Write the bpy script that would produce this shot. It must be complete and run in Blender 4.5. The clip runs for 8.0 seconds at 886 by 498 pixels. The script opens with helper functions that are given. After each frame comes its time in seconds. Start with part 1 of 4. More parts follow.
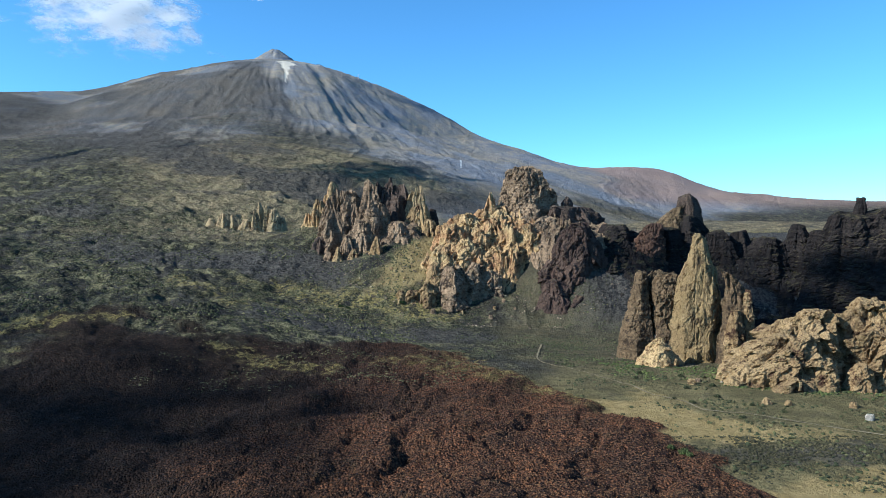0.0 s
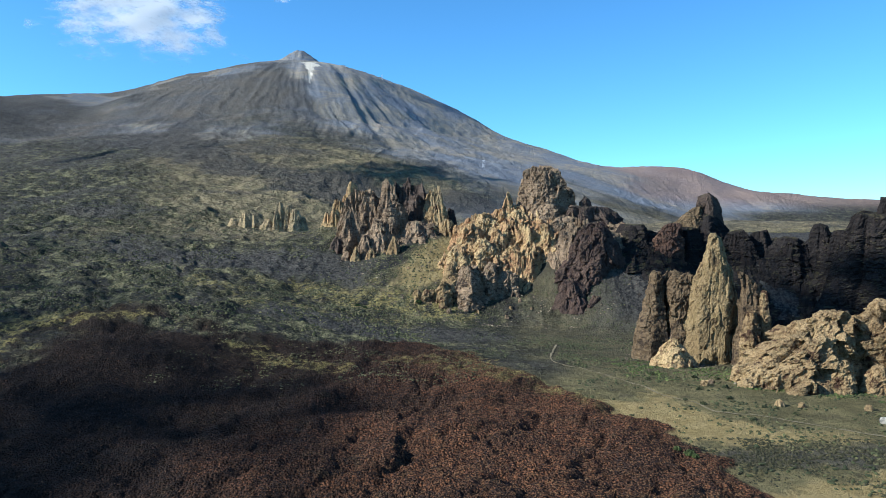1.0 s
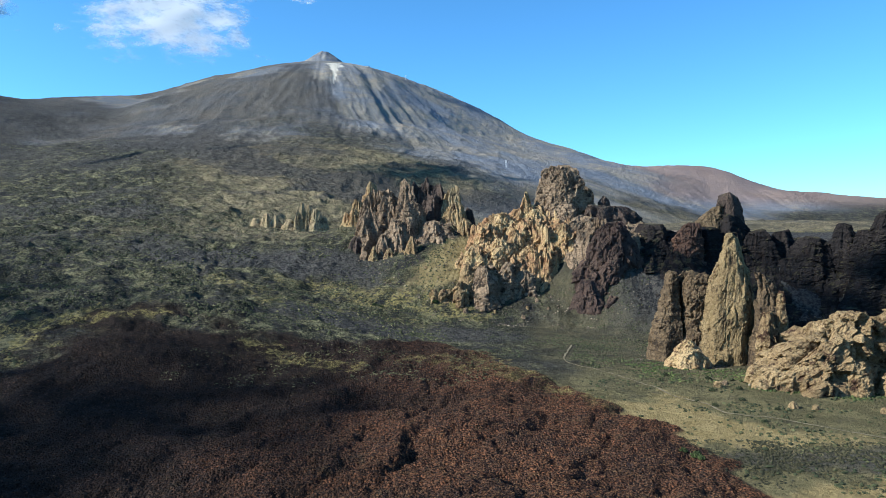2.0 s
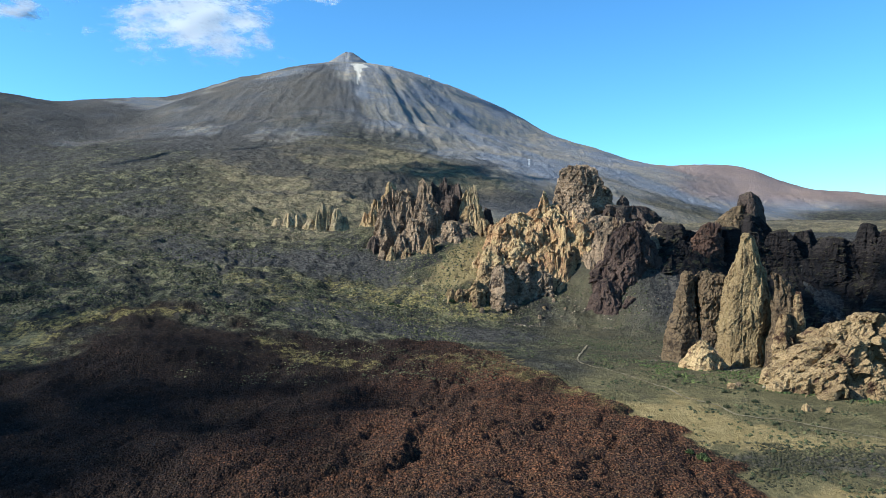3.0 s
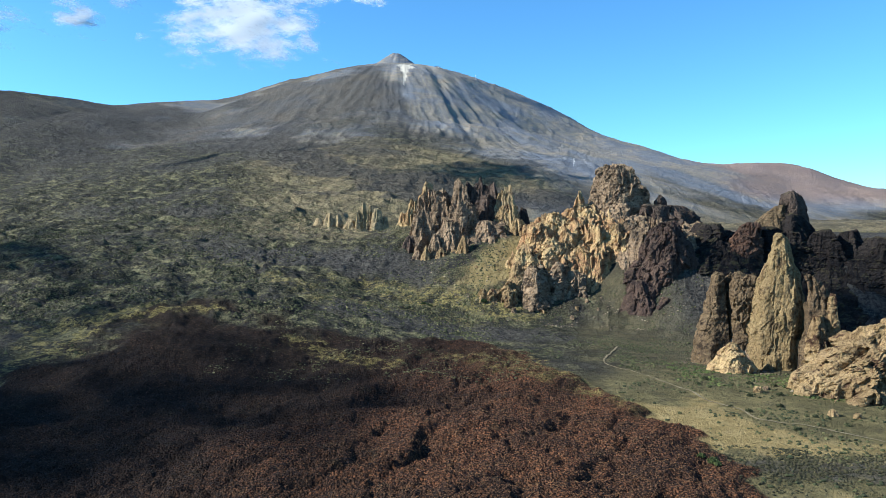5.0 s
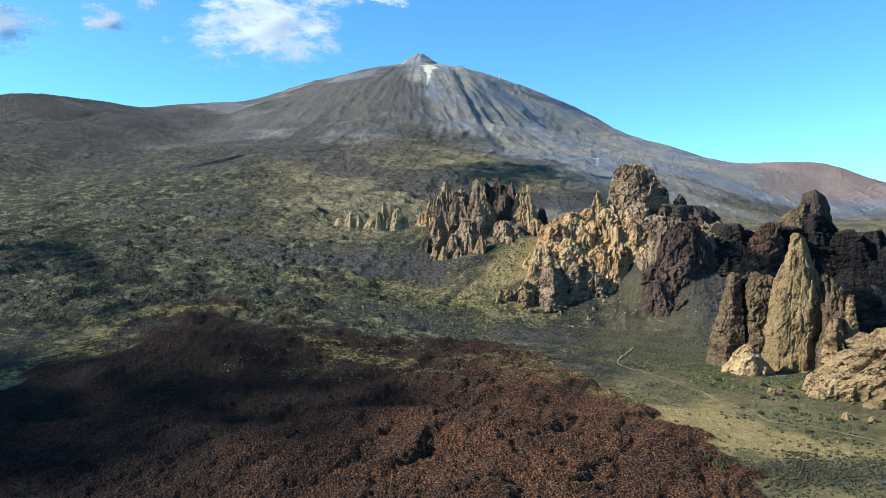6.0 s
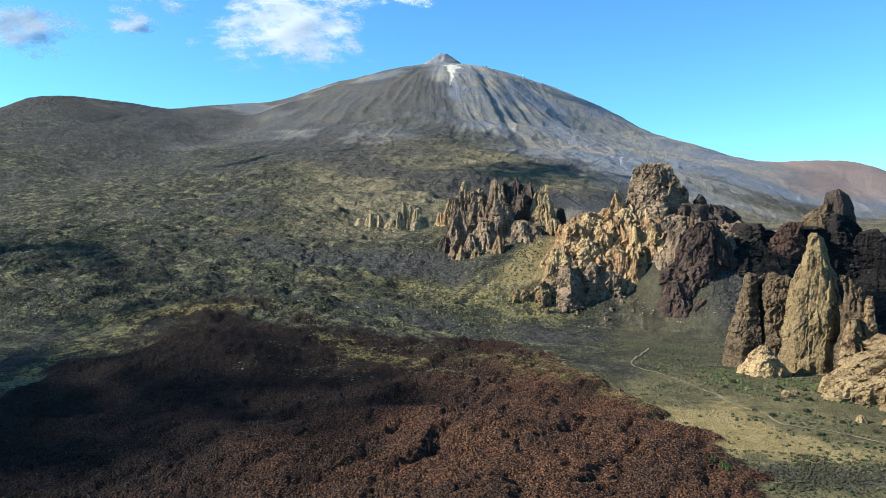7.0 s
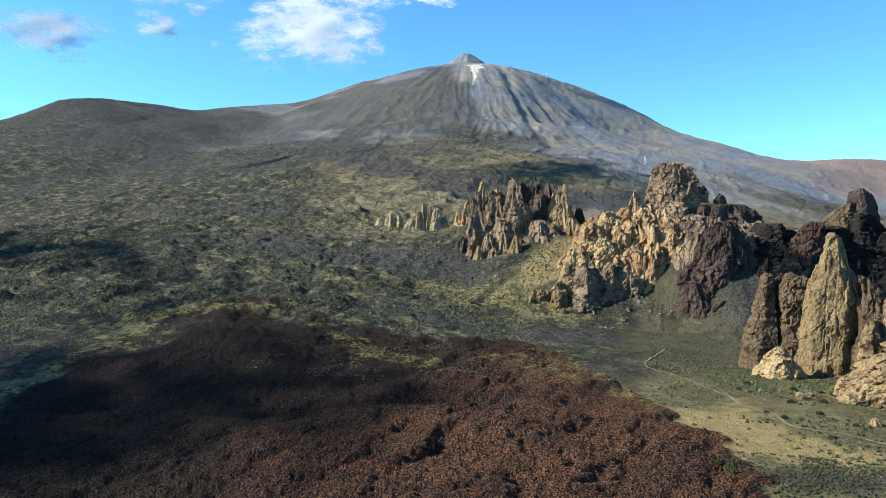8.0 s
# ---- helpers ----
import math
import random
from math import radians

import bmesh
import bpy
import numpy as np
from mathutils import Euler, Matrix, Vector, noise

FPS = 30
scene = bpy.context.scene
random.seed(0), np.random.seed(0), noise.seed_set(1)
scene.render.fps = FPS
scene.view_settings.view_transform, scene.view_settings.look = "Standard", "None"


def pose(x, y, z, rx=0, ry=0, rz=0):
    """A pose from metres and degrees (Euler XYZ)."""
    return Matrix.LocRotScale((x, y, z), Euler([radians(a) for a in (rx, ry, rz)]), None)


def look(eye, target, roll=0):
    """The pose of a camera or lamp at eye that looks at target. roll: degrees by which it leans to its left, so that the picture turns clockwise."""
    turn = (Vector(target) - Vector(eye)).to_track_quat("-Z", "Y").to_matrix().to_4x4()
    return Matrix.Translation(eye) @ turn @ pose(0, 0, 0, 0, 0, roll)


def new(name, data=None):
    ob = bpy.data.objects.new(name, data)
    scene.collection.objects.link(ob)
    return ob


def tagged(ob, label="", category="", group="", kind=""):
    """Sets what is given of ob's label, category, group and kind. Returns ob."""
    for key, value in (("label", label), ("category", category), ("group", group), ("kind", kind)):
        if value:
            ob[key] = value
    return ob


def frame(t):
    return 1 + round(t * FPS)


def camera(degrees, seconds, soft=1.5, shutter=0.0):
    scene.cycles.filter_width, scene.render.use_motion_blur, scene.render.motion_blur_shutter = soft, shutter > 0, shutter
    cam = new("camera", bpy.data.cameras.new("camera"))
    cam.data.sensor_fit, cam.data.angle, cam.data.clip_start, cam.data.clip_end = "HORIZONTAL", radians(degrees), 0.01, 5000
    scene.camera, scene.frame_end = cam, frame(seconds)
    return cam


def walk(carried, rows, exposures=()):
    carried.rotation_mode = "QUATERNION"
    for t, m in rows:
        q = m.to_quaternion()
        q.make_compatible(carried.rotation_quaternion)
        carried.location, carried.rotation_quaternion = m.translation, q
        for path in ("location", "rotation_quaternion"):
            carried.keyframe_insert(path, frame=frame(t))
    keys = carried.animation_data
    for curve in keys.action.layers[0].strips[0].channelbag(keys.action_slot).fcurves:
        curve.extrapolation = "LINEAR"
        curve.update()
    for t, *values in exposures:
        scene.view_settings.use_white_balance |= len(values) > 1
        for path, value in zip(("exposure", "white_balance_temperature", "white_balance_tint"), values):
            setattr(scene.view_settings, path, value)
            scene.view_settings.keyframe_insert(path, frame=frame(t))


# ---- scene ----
cam = camera(63.0, 8.0, soft=0.55)
METRES, EYE, TILT, LEAN, TURN = 90.0, 139.0, -2.1, 0.0, 0.0
ROWS = [
    (0.0, 0.0, 0.0, 0.0, 0.0, 0.0, 0.0),
    (0.5, 0.0622, -0.0075, -0.0002, 0.99, -0.01, -0.04),
    (1.0, 0.1236, -0.0137, -0.0004, 1.98, -0.02, -0.07),
    (1.5, 0.1864, -0.0185, -0.0004, 2.99, -0.03, -0.08),
    (3.0, 0.3748, -0.0259, -0.0012, 6.0, -0.06, -0.18),
    (3.5, 0.4375, -0.0271, -0.0008, 7.01, -0.07, -0.22),
    (4.0, 0.4999, -0.0266, -0.001, 7.98, -0.07, -0.25),
    (4.5, 0.5623, -0.0246, -0.0008, 8.95, -0.09, -0.28),
    (6.0, 0.749, -0.0132, -0.0016, 11.93, -0.09, -0.36),
    (6.5, 0.8111, -0.0068, -0.0015, 12.93, -0.12, -0.38),
    (7.0, 0.8726, 0.0017, -0.0014, 13.93, -0.12, -0.41),
    (7.5, 0.9345, 0.0108, -0.0009, 14.91, -0.13, -0.41),
    (8.0, 0.9957, 0.0226, -0.0013, 15.9, -0.14, -0.45),
]
TINT = 8.0
walk(cam, [(t, pose(0, 0, EYE, TILT, LEAN, TURN) @ pose(METRES * x, METRES * y, METRES * z, 90 + pitch, roll, yaw)) for t, x, y, z, yaw, pitch, roll in ROWS],
     [(0.0, 0.98, 5080.0, TINT), (8.0, 1.23, 5380.0, TINT)])

# ---- light ----
SUN_FROM, SUN_HEIGHT = -105.0, 31.0  # degrees from straight ahead (left is minus), degrees above the horizon
world = bpy.data.worlds.new("sky")
scene.world = world
world.use_nodes = True
wn, wl = world.node_tree.nodes, world.node_tree.links
sky = wn.new("ShaderNodeTexSky")
sky.sky_type, sky.sun_disc = "NISHITA", False
sky.sun_elevation, sky.sun_rotation = radians(SUN_HEIGHT), radians(SUN_FROM)
sky.altitude, sky.air_density, sky.dust_density, sky.ozone_density = 2200.0, 1.0, 0.7, 1.5
wn["Background"].inputs["Strength"].default_value = 0.09
deep = wn.new("ShaderNodeMix")
deep.data_type, deep.blend_type = "RGBA", "MULTIPLY"
deep.inputs[0].default_value, deep.inputs[7].default_value = 1.0, (0.66, 0.99, 1.05, 1.0)
wl.new(sky.outputs[0], deep.inputs[6])
wl.new(deep.outputs[2], wn["Background"].inputs["Color"])
sun = new("sun", bpy.data.lights.new("sun", "SUN"))
sun.data.energy, sun.data.angle, sun.data.color = 5.0, radians(0.53), (1.0, 0.87, 0.67)
SUN_WAY = Vector((math.sin(radians(SUN_FROM)) * math.cos(radians(SUN_HEIGHT)), math.cos(radians(SUN_FROM)) * math.cos(radians(SUN_HEIGHT)), math.sin(radians(SUN_HEIGHT))))
sun.matrix_world = look(SUN_WAY * 3000, (0, 0, 0))


# ---- noise on arrays ----
def lattice(i, j, k, seed):
    """A random value, -1 to 1, at each whole-numbered place."""
    u = np.uint32
    i, j, k = (np.atleast_1d(np.asarray(v, np.int64)).astype(u) for v in (i, j, k))
    h = i * u(374761393) + j * u(668265263) + k * u(2147483647) + u(seed * 1274126177 & 0xFFFFFFFF)
    h = (h ^ (h >> u(13))) * u(1274126177)
    h = (h ^ (h >> u(16))) * u(2246822519)
    return ((h ^ (h >> u(15))) & u(0xFFFFFF)) / 8388607.5 - 1.0


def grain(x, y, z=0.0, seed=0):
    """Smooth value noise, -1 to 1."""
    x, y, z = np.broadcast_arrays(np.asarray(x, float), np.asarray(y, float), np.asarray(z, float))
    shape, x, y, z = x.shape, x.ravel(), y.ravel(), z.ravel()
    out = np.zeros(x.size)
    for a in range(0, x.size, 32768):
        p = [v[a:a + 32768] for v in (x, y, z)]
        i, j, k = (np.floor(v).astype(np.int64) for v in p)
        u, v, w = p[0] - i, p[1] - j, p[2] - k
        u, v, w = (q * q * q * (q * (q * 6 - 15) + 10) for q in (u, v, w))
        part = 0.0
        for dk, fw in ((0, 1 - w), (1, w)):
            if dk and not w.any():
                continue
            for di, fu in ((0, 1 - u), (1, u)):
                for dj, fv in ((0, 1 - v), (1, v)):
                    part = part + fu * fv * fw * lattice(i + di, j + dj, k + dk, seed)
        out[a:a + 32768] = part
    return out.reshape(shape)


def fbm(x, y, z=0.0, seed=0, octaves=4, gain=0.5):
    out, amp, f = 0.0, 1.0, 1.0
    for o in range(octaves):
        out = out + amp * grain(x * f + 17.3 * o, y * f - 9.1 * o, z * f + 4.7 * o, seed + o)
        amp, f = amp * gain, f * 2.03
    return out


def crest(x, y, z=0.0, seed=0, octaves=4, gain=0.5):
    """Ridged noise, 0 to about 1, with sharp crests."""
    out, amp, f, total = 0.0, 1.0, 1.0, 0.0
    for o in range(octaves):
        out = out + amp * (1.0 - np.abs(grain(x * f + 31.7 * o, y * f + 5.3 * o, z * f - 11.9 * o, seed + 7 * o))) ** 2
        total, amp, f = total + amp, amp * gain, f * 2.07
    return out / total


def facets(x, y, z, seed, slant=0.0):
    """A random value, -1 to 1, over each cell of jittered cells, tilted at random by slant: angular broken rock. Flat in plan where z is None."""
    shape = np.broadcast_shapes(np.shape(x), np.shape(y), np.shape(z) if z is not None else ())
    x, y = np.broadcast_to(x, shape), np.broadcast_to(y, shape)
    z = np.full(shape, 0.5) if z is None else np.broadcast_to(z, shape)
    solid = np.ptp(z) > 0
    i0, j0, k0 = (np.floor(v).astype(np.int64) for v in (x, y, z))
    best, who, off = np.full(shape, 99.0), [0, 0, 0], [0.0, 0.0, 0.0]
    for dk in ((-1, 0, 1) if solid else (0,)):
        for di in (-1, 0, 1):
            for dj in (-1, 0, 1):
                cell = (i0 + di, j0 + dj, k0 + dk)
                i, j, k = cell
                e = [x - i - 0.5 - 0.45 * lattice(i, j, 3 * k + 1, seed), y - j - 0.5 - 0.45 * lattice(i, j, 3 * k + 2, seed)]
                e.append(z - k - 0.5 - 0.45 * lattice(i, j, 3 * k + 4, seed) if solid else 0.0)
                d = e[0] * e[0] + e[1] * e[1] + e[2] * e[2]
                near = d < best
                best = np.where(near, d, best)
                who = [np.where(near, a, b) for a, b in zip(cell, who)]
                off = [np.where(near, a, b) for a, b in zip(e, off)]
    i, j, k = who
    return lattice(i, j, 3 * k, seed) * (1 - 0.5 * slant) + slant * sum(lattice(i, j, k, seed + 1 + n) * off[n] for n in range(3))


def domes(x, y, seed):
    """Rounded lobes with sharp creases between them, 0 to 1: the skin of a lava flow."""
    i0, j0 = np.floor(x).astype(np.int64), np.floor(y).astype(np.int64)
    best = np.full(np.shape(x), 9.0)
    for di in (-1, 0, 1):
        for dj in (-1, 0, 1):
            i, j = i0 + di, j0 + dj
            best = np.minimum(best, (x - i - 0.5 - 0.42 * lattice(i, j, 1, seed)) ** 2 + (y - j - 0.5 - 0.42 * lattice(i, j, 2, seed)) ** 2)
    return np.clip(1 - best / 0.75, 0.28, 1)


def ramp(v, a, b):
    t = np.clip((v - a) / (b - a), 0.0, 1.0)
    return t * t * (3 - 2 * t)


def soft_max(a, b, k):
    h = np.clip(0.5 + 0.5 * (a - b) / k, 0.0, 1.0)
    return b + (a - b) * h + k * h * (1 - h)


# ---- the lie of the land ----
PEAK = (-1058.0, 4600.0)
FLANK = ([0, 140, 270, 460, 750, 1030, 1280, 1460, 1780, 2290, 2700, 3200, 3800, 4300, 6000],
         [1112, 1112, 1110, 1062, 964, 842, 716, 612, 495, 378, 248, 116, 20, -2, -4])
# crest of the western shoulder and of the second volcano: x, y, z
SHOULDER = [(-1200, 4580, 1104), (-1398, 4520, 1090), (-1685, 4400, 1046), (-2033, 4200, 905), (-2276, 3900, 840), (-2491, 3700, 796),
            (-2608, 3500, 804), (-2825, 3150, 792), (-3044, 2900, 653), (-3500, 2300, 420)]
# crest of the low eastern hills
EAST = [(560, 4430, 470), (824, 4300, 461), (1192, 4300, 466), (1344, 4250, 428), (1493, 4200, 362), (1640, 4120, 312), (1800, 4080, 300), (1922, 4000, 276),
        (2179, 3900, 258), (2700, 3600, 240), (3600, 2800, 220)]
# edge of the rubbly lava flow, in plan
FLOW = [(185, 250), (153, 337), (160, 377), (140, 396), (129, 438), (113, 473), (91, 507), (66, 559), (34, 626), (-14, 731), (-54, 774), (-103, 709), (-157, 693),
        (-207, 668), (-256, 703), (-287, 718), (-364, 719), (-384, 687), (-380, 617), (-389, 567), (-402, 537), (-370, 407), (-340, 250), (-330, 60), (200, 60)]
TRAIL = [(106, 775), (87, 656), (105, 620), (124, 591), (136, 565), (145, 550), (151, 524), (160, 512), (169, 501), (176, 478), (202, 468), (227, 445), (260, 421)]


GULLIES = [([(-800, 4330), (-760, 4247), (-587, 3709), (-349, 3120), (-147, 2242)], 8, 40), ([(-870, 4060), (-798, 3686), (-678, 3245), (-465, 2451)], 2.5, 30),
           ([(-640, 4250), (-577, 4045), (-340, 3529), (-44, 2357)], 2.5, 30), ([(-450, 4300), (-200, 3800), (200, 3000)], 2.5, 30)]


def rounded(pts, k=5):
    """A smooth line through the points."""
    p = np.array([pts[0], *pts, pts[-1]], float)
    out = [(0.5 * (2 * p[i] + (p[i + 1] - p[i - 1]) * t + (2 * p[i - 1] - 5 * p[i] + 4 * p[i + 1] - p[i + 2]) * t * t
                   + (3 * p[i] - p[i - 1] - 3 * p[i + 1] + p[i + 2]) * t ** 3)) for i in range(1, len(p) - 2) for t in np.arange(k) / k]
    return [tuple(v) for v in out] + [tuple(p[-1])]


def from_line(x, y, pts):
    """Distance to a broken line in plan, and the share-weighted third value along it."""
    best, value, weight = np.full(np.shape(x), 1e9), 0.0, 0.0
    for a, b in zip(pts[:-1], pts[1:]):
        dx, dy = b[0] - a[0], b[1] - a[1]
        t = np.clip(((x - a[0]) * dx + (y - a[1]) * dy) / (dx * dx + dy * dy), 0, 1)
        d = np.hypot(x - a[0] - t * dx, y - a[1] - t * dy)
        best = np.minimum(best, d)
        if len(a) > 2:
            w = 1 / (d ** 3 + 30)
            value, weight = value + w * (a[2] + t * (b[2] - a[2])), weight + w
    value = value / weight if len(pts[0]) > 2 else value
    return best, value


SHOULDER, EAST = rounded(SHOULDER), rounded(EAST)


def inside(x, y, pts):
    """Signed distance in plan to a closed outline: plus inside."""
    d, _ = from_line(x, y, pts + pts[:1])
    c = np.zeros(np.shape(x), bool)
    for a, b in zip(pts, pts[1:] + pts[:1]):
        if a[1] != b[1]:
            c ^= ((a[1] > y) != (b[1] > y)) & (x < (b[0] - a[0]) * (y - a[1]) / (b[1] - a[1]) + a[0])
    return np.where(c, d, -d)


def flow_depth(x, y):
    wide = 11 + 16 * ramp(-x, 60, 220) * ramp(y, 420, 560)
    wob = wide * fbm(x / 45, y / 45, 0, 3, 3) + 5 * fbm(x / 13, y / 13, 0, 6, 2)
    return inside(x + wob, y + wide * fbm(x / 40, y / 40, 5, 4, 3), FLOW)


def land(x, y, fine=True):
    """Height of the ground."""
    x, y = np.asarray(x, float), np.asarray(y, float)
    r = np.hypot(x - PEAK[0], y - PEAK[1])
    way = np.arctan2(x - PEAK[0], PEAK[1] - y)
    gully = crest(way * 9, r / 2600, 0, 21, 3, 0.55)
    sector = np.exp(-((way - 0.92) / np.where(way < 0.92, 0.48, 0.33)) ** 2) * ramp(r, 300, 900)
    bend = r * (1 + 0.2 * sector) + 70 * ramp(r, 500, 1500) * fbm(x / 600, y / 600, 0, 2, 3)
    z = np.interp(bend, *FLANK)
    z = z + (ramp(r, 250, 900) * (1 - ramp(r, 1700, 2300))) * ((gully - 0.6) * 10 + 7 * (crest(way * 5 + 0.5 * fbm(x / 500, y / 500, 0, 24, 2), r / 1500, 0, 23, 3) - 0.6))
    z = z + ramp(r, 300, 600) * (1 - ramp(r, 1900, 2400)) * 7 * (crest(way * 34 + 1.2 * fbm(x / 240, y / 240, 0, 29, 2), r / 800, 0, 20, 2) - 0.6)
    z = soft_max(z, 1230 - 0.70 * np.maximum(r - 20 - 10 * fbm(way * 3, r / 60, 0, 27, 2), 0) + 3 * fbm(x / 22, y / 22, 0, 28, 3), 3)
    d, c = from_line(x, y, SHOULDER)
    z = soft_max(z, c - d * d * 0.36 / (d + 60) - 30 * (crest(x / 420, y / 420, 0, 5, 3) - 0.6) * ramp(d, 40, 400), 50)
    for line, deep, broad in GULLIES:
        d, _ = from_line(x + 14 * fbm(x / 150, y / 150, 0, 26, 2), y, line)
        fade = ramp(r, 260, 520) * (1 - ramp(r, 1750, 2350))
        z = z + fade * (0.22 * deep * np.clip(1 - np.abs(d - broad * 1.3) / broad, 0, 1) - deep * np.clip(1 - d / broad, 0, 1))
    d, c = from_line(x, y, EAST)
    z = soft_max(z, c - d * d * 0.25 / (d + 80) - 16 * (crest(x / 260, y / 260, 0, 6, 3) - 0.6) * ramp(d, 20, 300), 25)
    # plateau behind the rocks, with a scarp down to the plain
    edge = y - 955 - 34 * fbm(x / 150, 0.3, 0, 8, 3) + 0.6 * np.maximum(x - 430, 0)
    east = ramp(x, -60, 170)
    plateau = 118 + 0.011 * np.maximum(y - 1000, 0) + 6 * fbm(x / 200, y / 200, 0, 9, 3)
    z = soft_max(z, east * plateau * ramp(edge, -120, 60) ** 1.2, 8)
    # apron in front of the spires and of the central massif
    z = soft_max(z, 165 - 0.80 * np.hypot((x - 75) * 0.72, y - 1090), 14)
    z = soft_max(z, 140 - 0.60 * np.hypot(x + 42, y - 1095), 14)
    z = soft_max(z, 122 - 0.40 * np.hypot(x + 170, y - 1190), 14)
    # western slope, swelling to the left
    z = z + 40 * ramp(-x, 20, 330) * ramp(y, 400, 820) * (1 - ramp(y, 1100, 1700))
    # the near plain lies higher than the hollow before the massif
    z = z + 12.5 * ramp(x, -170, 20) * (1 - ramp(y, 600, 810)) * ramp(y, -300, 100)
    # the lava flow
    s = flow_depth(x, y)
    z = z + ramp(s, -3, 12) * 2.6 + ramp(s, 10, 60) * (1.5 + 3.5 * ramp(-x, -20, 160) + 4 * fbm(x / 60, y / 60, 0, 12, 2))
    # rims far behind
    far = np.hypot(x, y)
    z = z + ramp(far, 3200, 4900) * 330 * ramp(-y, -600, 900)
    if fine:
        near = 1 - ramp(far, 1500, 3200)
        k = ramp(s, 0, 18)
        rough = ramp(-x + 30 * fbm(x / 60, y / 60, 0, 36, 2), -40, 130) * ramp(y, 560, 720) * (1 - k)
        bx, by = x + 22 * fbm(x / 70, y / 70, 0, 34, 2), y + 18 * fbm(x / 70, y / 70, 4, 38, 2)
        swell = 0.45 + 0.75 * ramp(-x, 60, 380)
        z = z + near * rough * swell * (9.0 * (domes(bx / 62, by / 38, 31) - 0.45) + 4.6 * (domes(bx / 25 + 3, by / 17, 32) - 0.45) + 5.2 * (crest(x / 27, y / 11, 0, 35, 4) - 0.5))
        z = z + 7.0 * ramp(far, 800, 1200) * near * ramp(-x, 60, 260) * (crest(x / 75, y / 52, 0, 37, 3) - 0.5)
        z = z + 13.0 * ramp(far, 1100, 1700) * (crest(x / 90, y / 100, 0, 33, 5) - 0.5) * (1 - 0.5 * ramp(far, 3000, 4000))
        # hummocks of scrub-covered lava between the flow and the crags
        mid = ramp(s, -190, -120) * (1 - k) * ramp(-x, -140, -50) * (1 - ramp(-x, 120, 240)) * ramp(y, 540, 620) * (1 - ramp(y, 880, 930))
        z = z + mid * (3.4 * (domes(bx / 46, by / 21, 51) - 0.4) + 1.6 * (domes(x / 17, y / 9, 52) - 0.4))
        # lobes of the flow, drawn out along its course
        wx, wy = x + 9 * fbm(x / 40, y / 40, 0, 40, 2), y + 14 * fbm(x / 40, y / 40, 7, 42, 2)
        u, v = wx - 0.22 * wy, wy + 0.22 * wx
        strong = 0.6 + 0.55 * ramp(x + 25 * fbm(x / 80, y / 80, 0, 50, 2), -170, 10)
        z = z + k * strong * (4.2 * (domes(u / 27, v / 80, 46) - 0.6) + 3.0 * (domes(u / 12, v / 24, 48) - 0.6) + 2.4 * (np.abs(grain(u / 19, v / 110, 0, 54)) ** 0.8 - 0.4) + 2.0 * (crest(x / 60, y / 34, 0, 53, 2) - 0.5))
        z = z + k * (1.1 * (crest(x / 9, y / 8, 0, 43, 2) - 0.5) + 4.2 * ramp(-x, -60, 60) * (crest(x / 58, y / 17, 0, 49, 3) - 0.5) + 0.7 * grain(x / 2.3, y / 2.3, 0, 44))
        z = z + 0.25 * (1 - k) * near * fbm(x / 6, y / 6, 0, 45, 2)
        scarp = east * ramp(edge, -120, -60) * (1 - ramp(edge, 60, 110))
        z = z + scarp * 18 * (crest(x / 70, y / 60, 0, 47, 4) - 0.5)
    return np.reshape(z, x.shape)


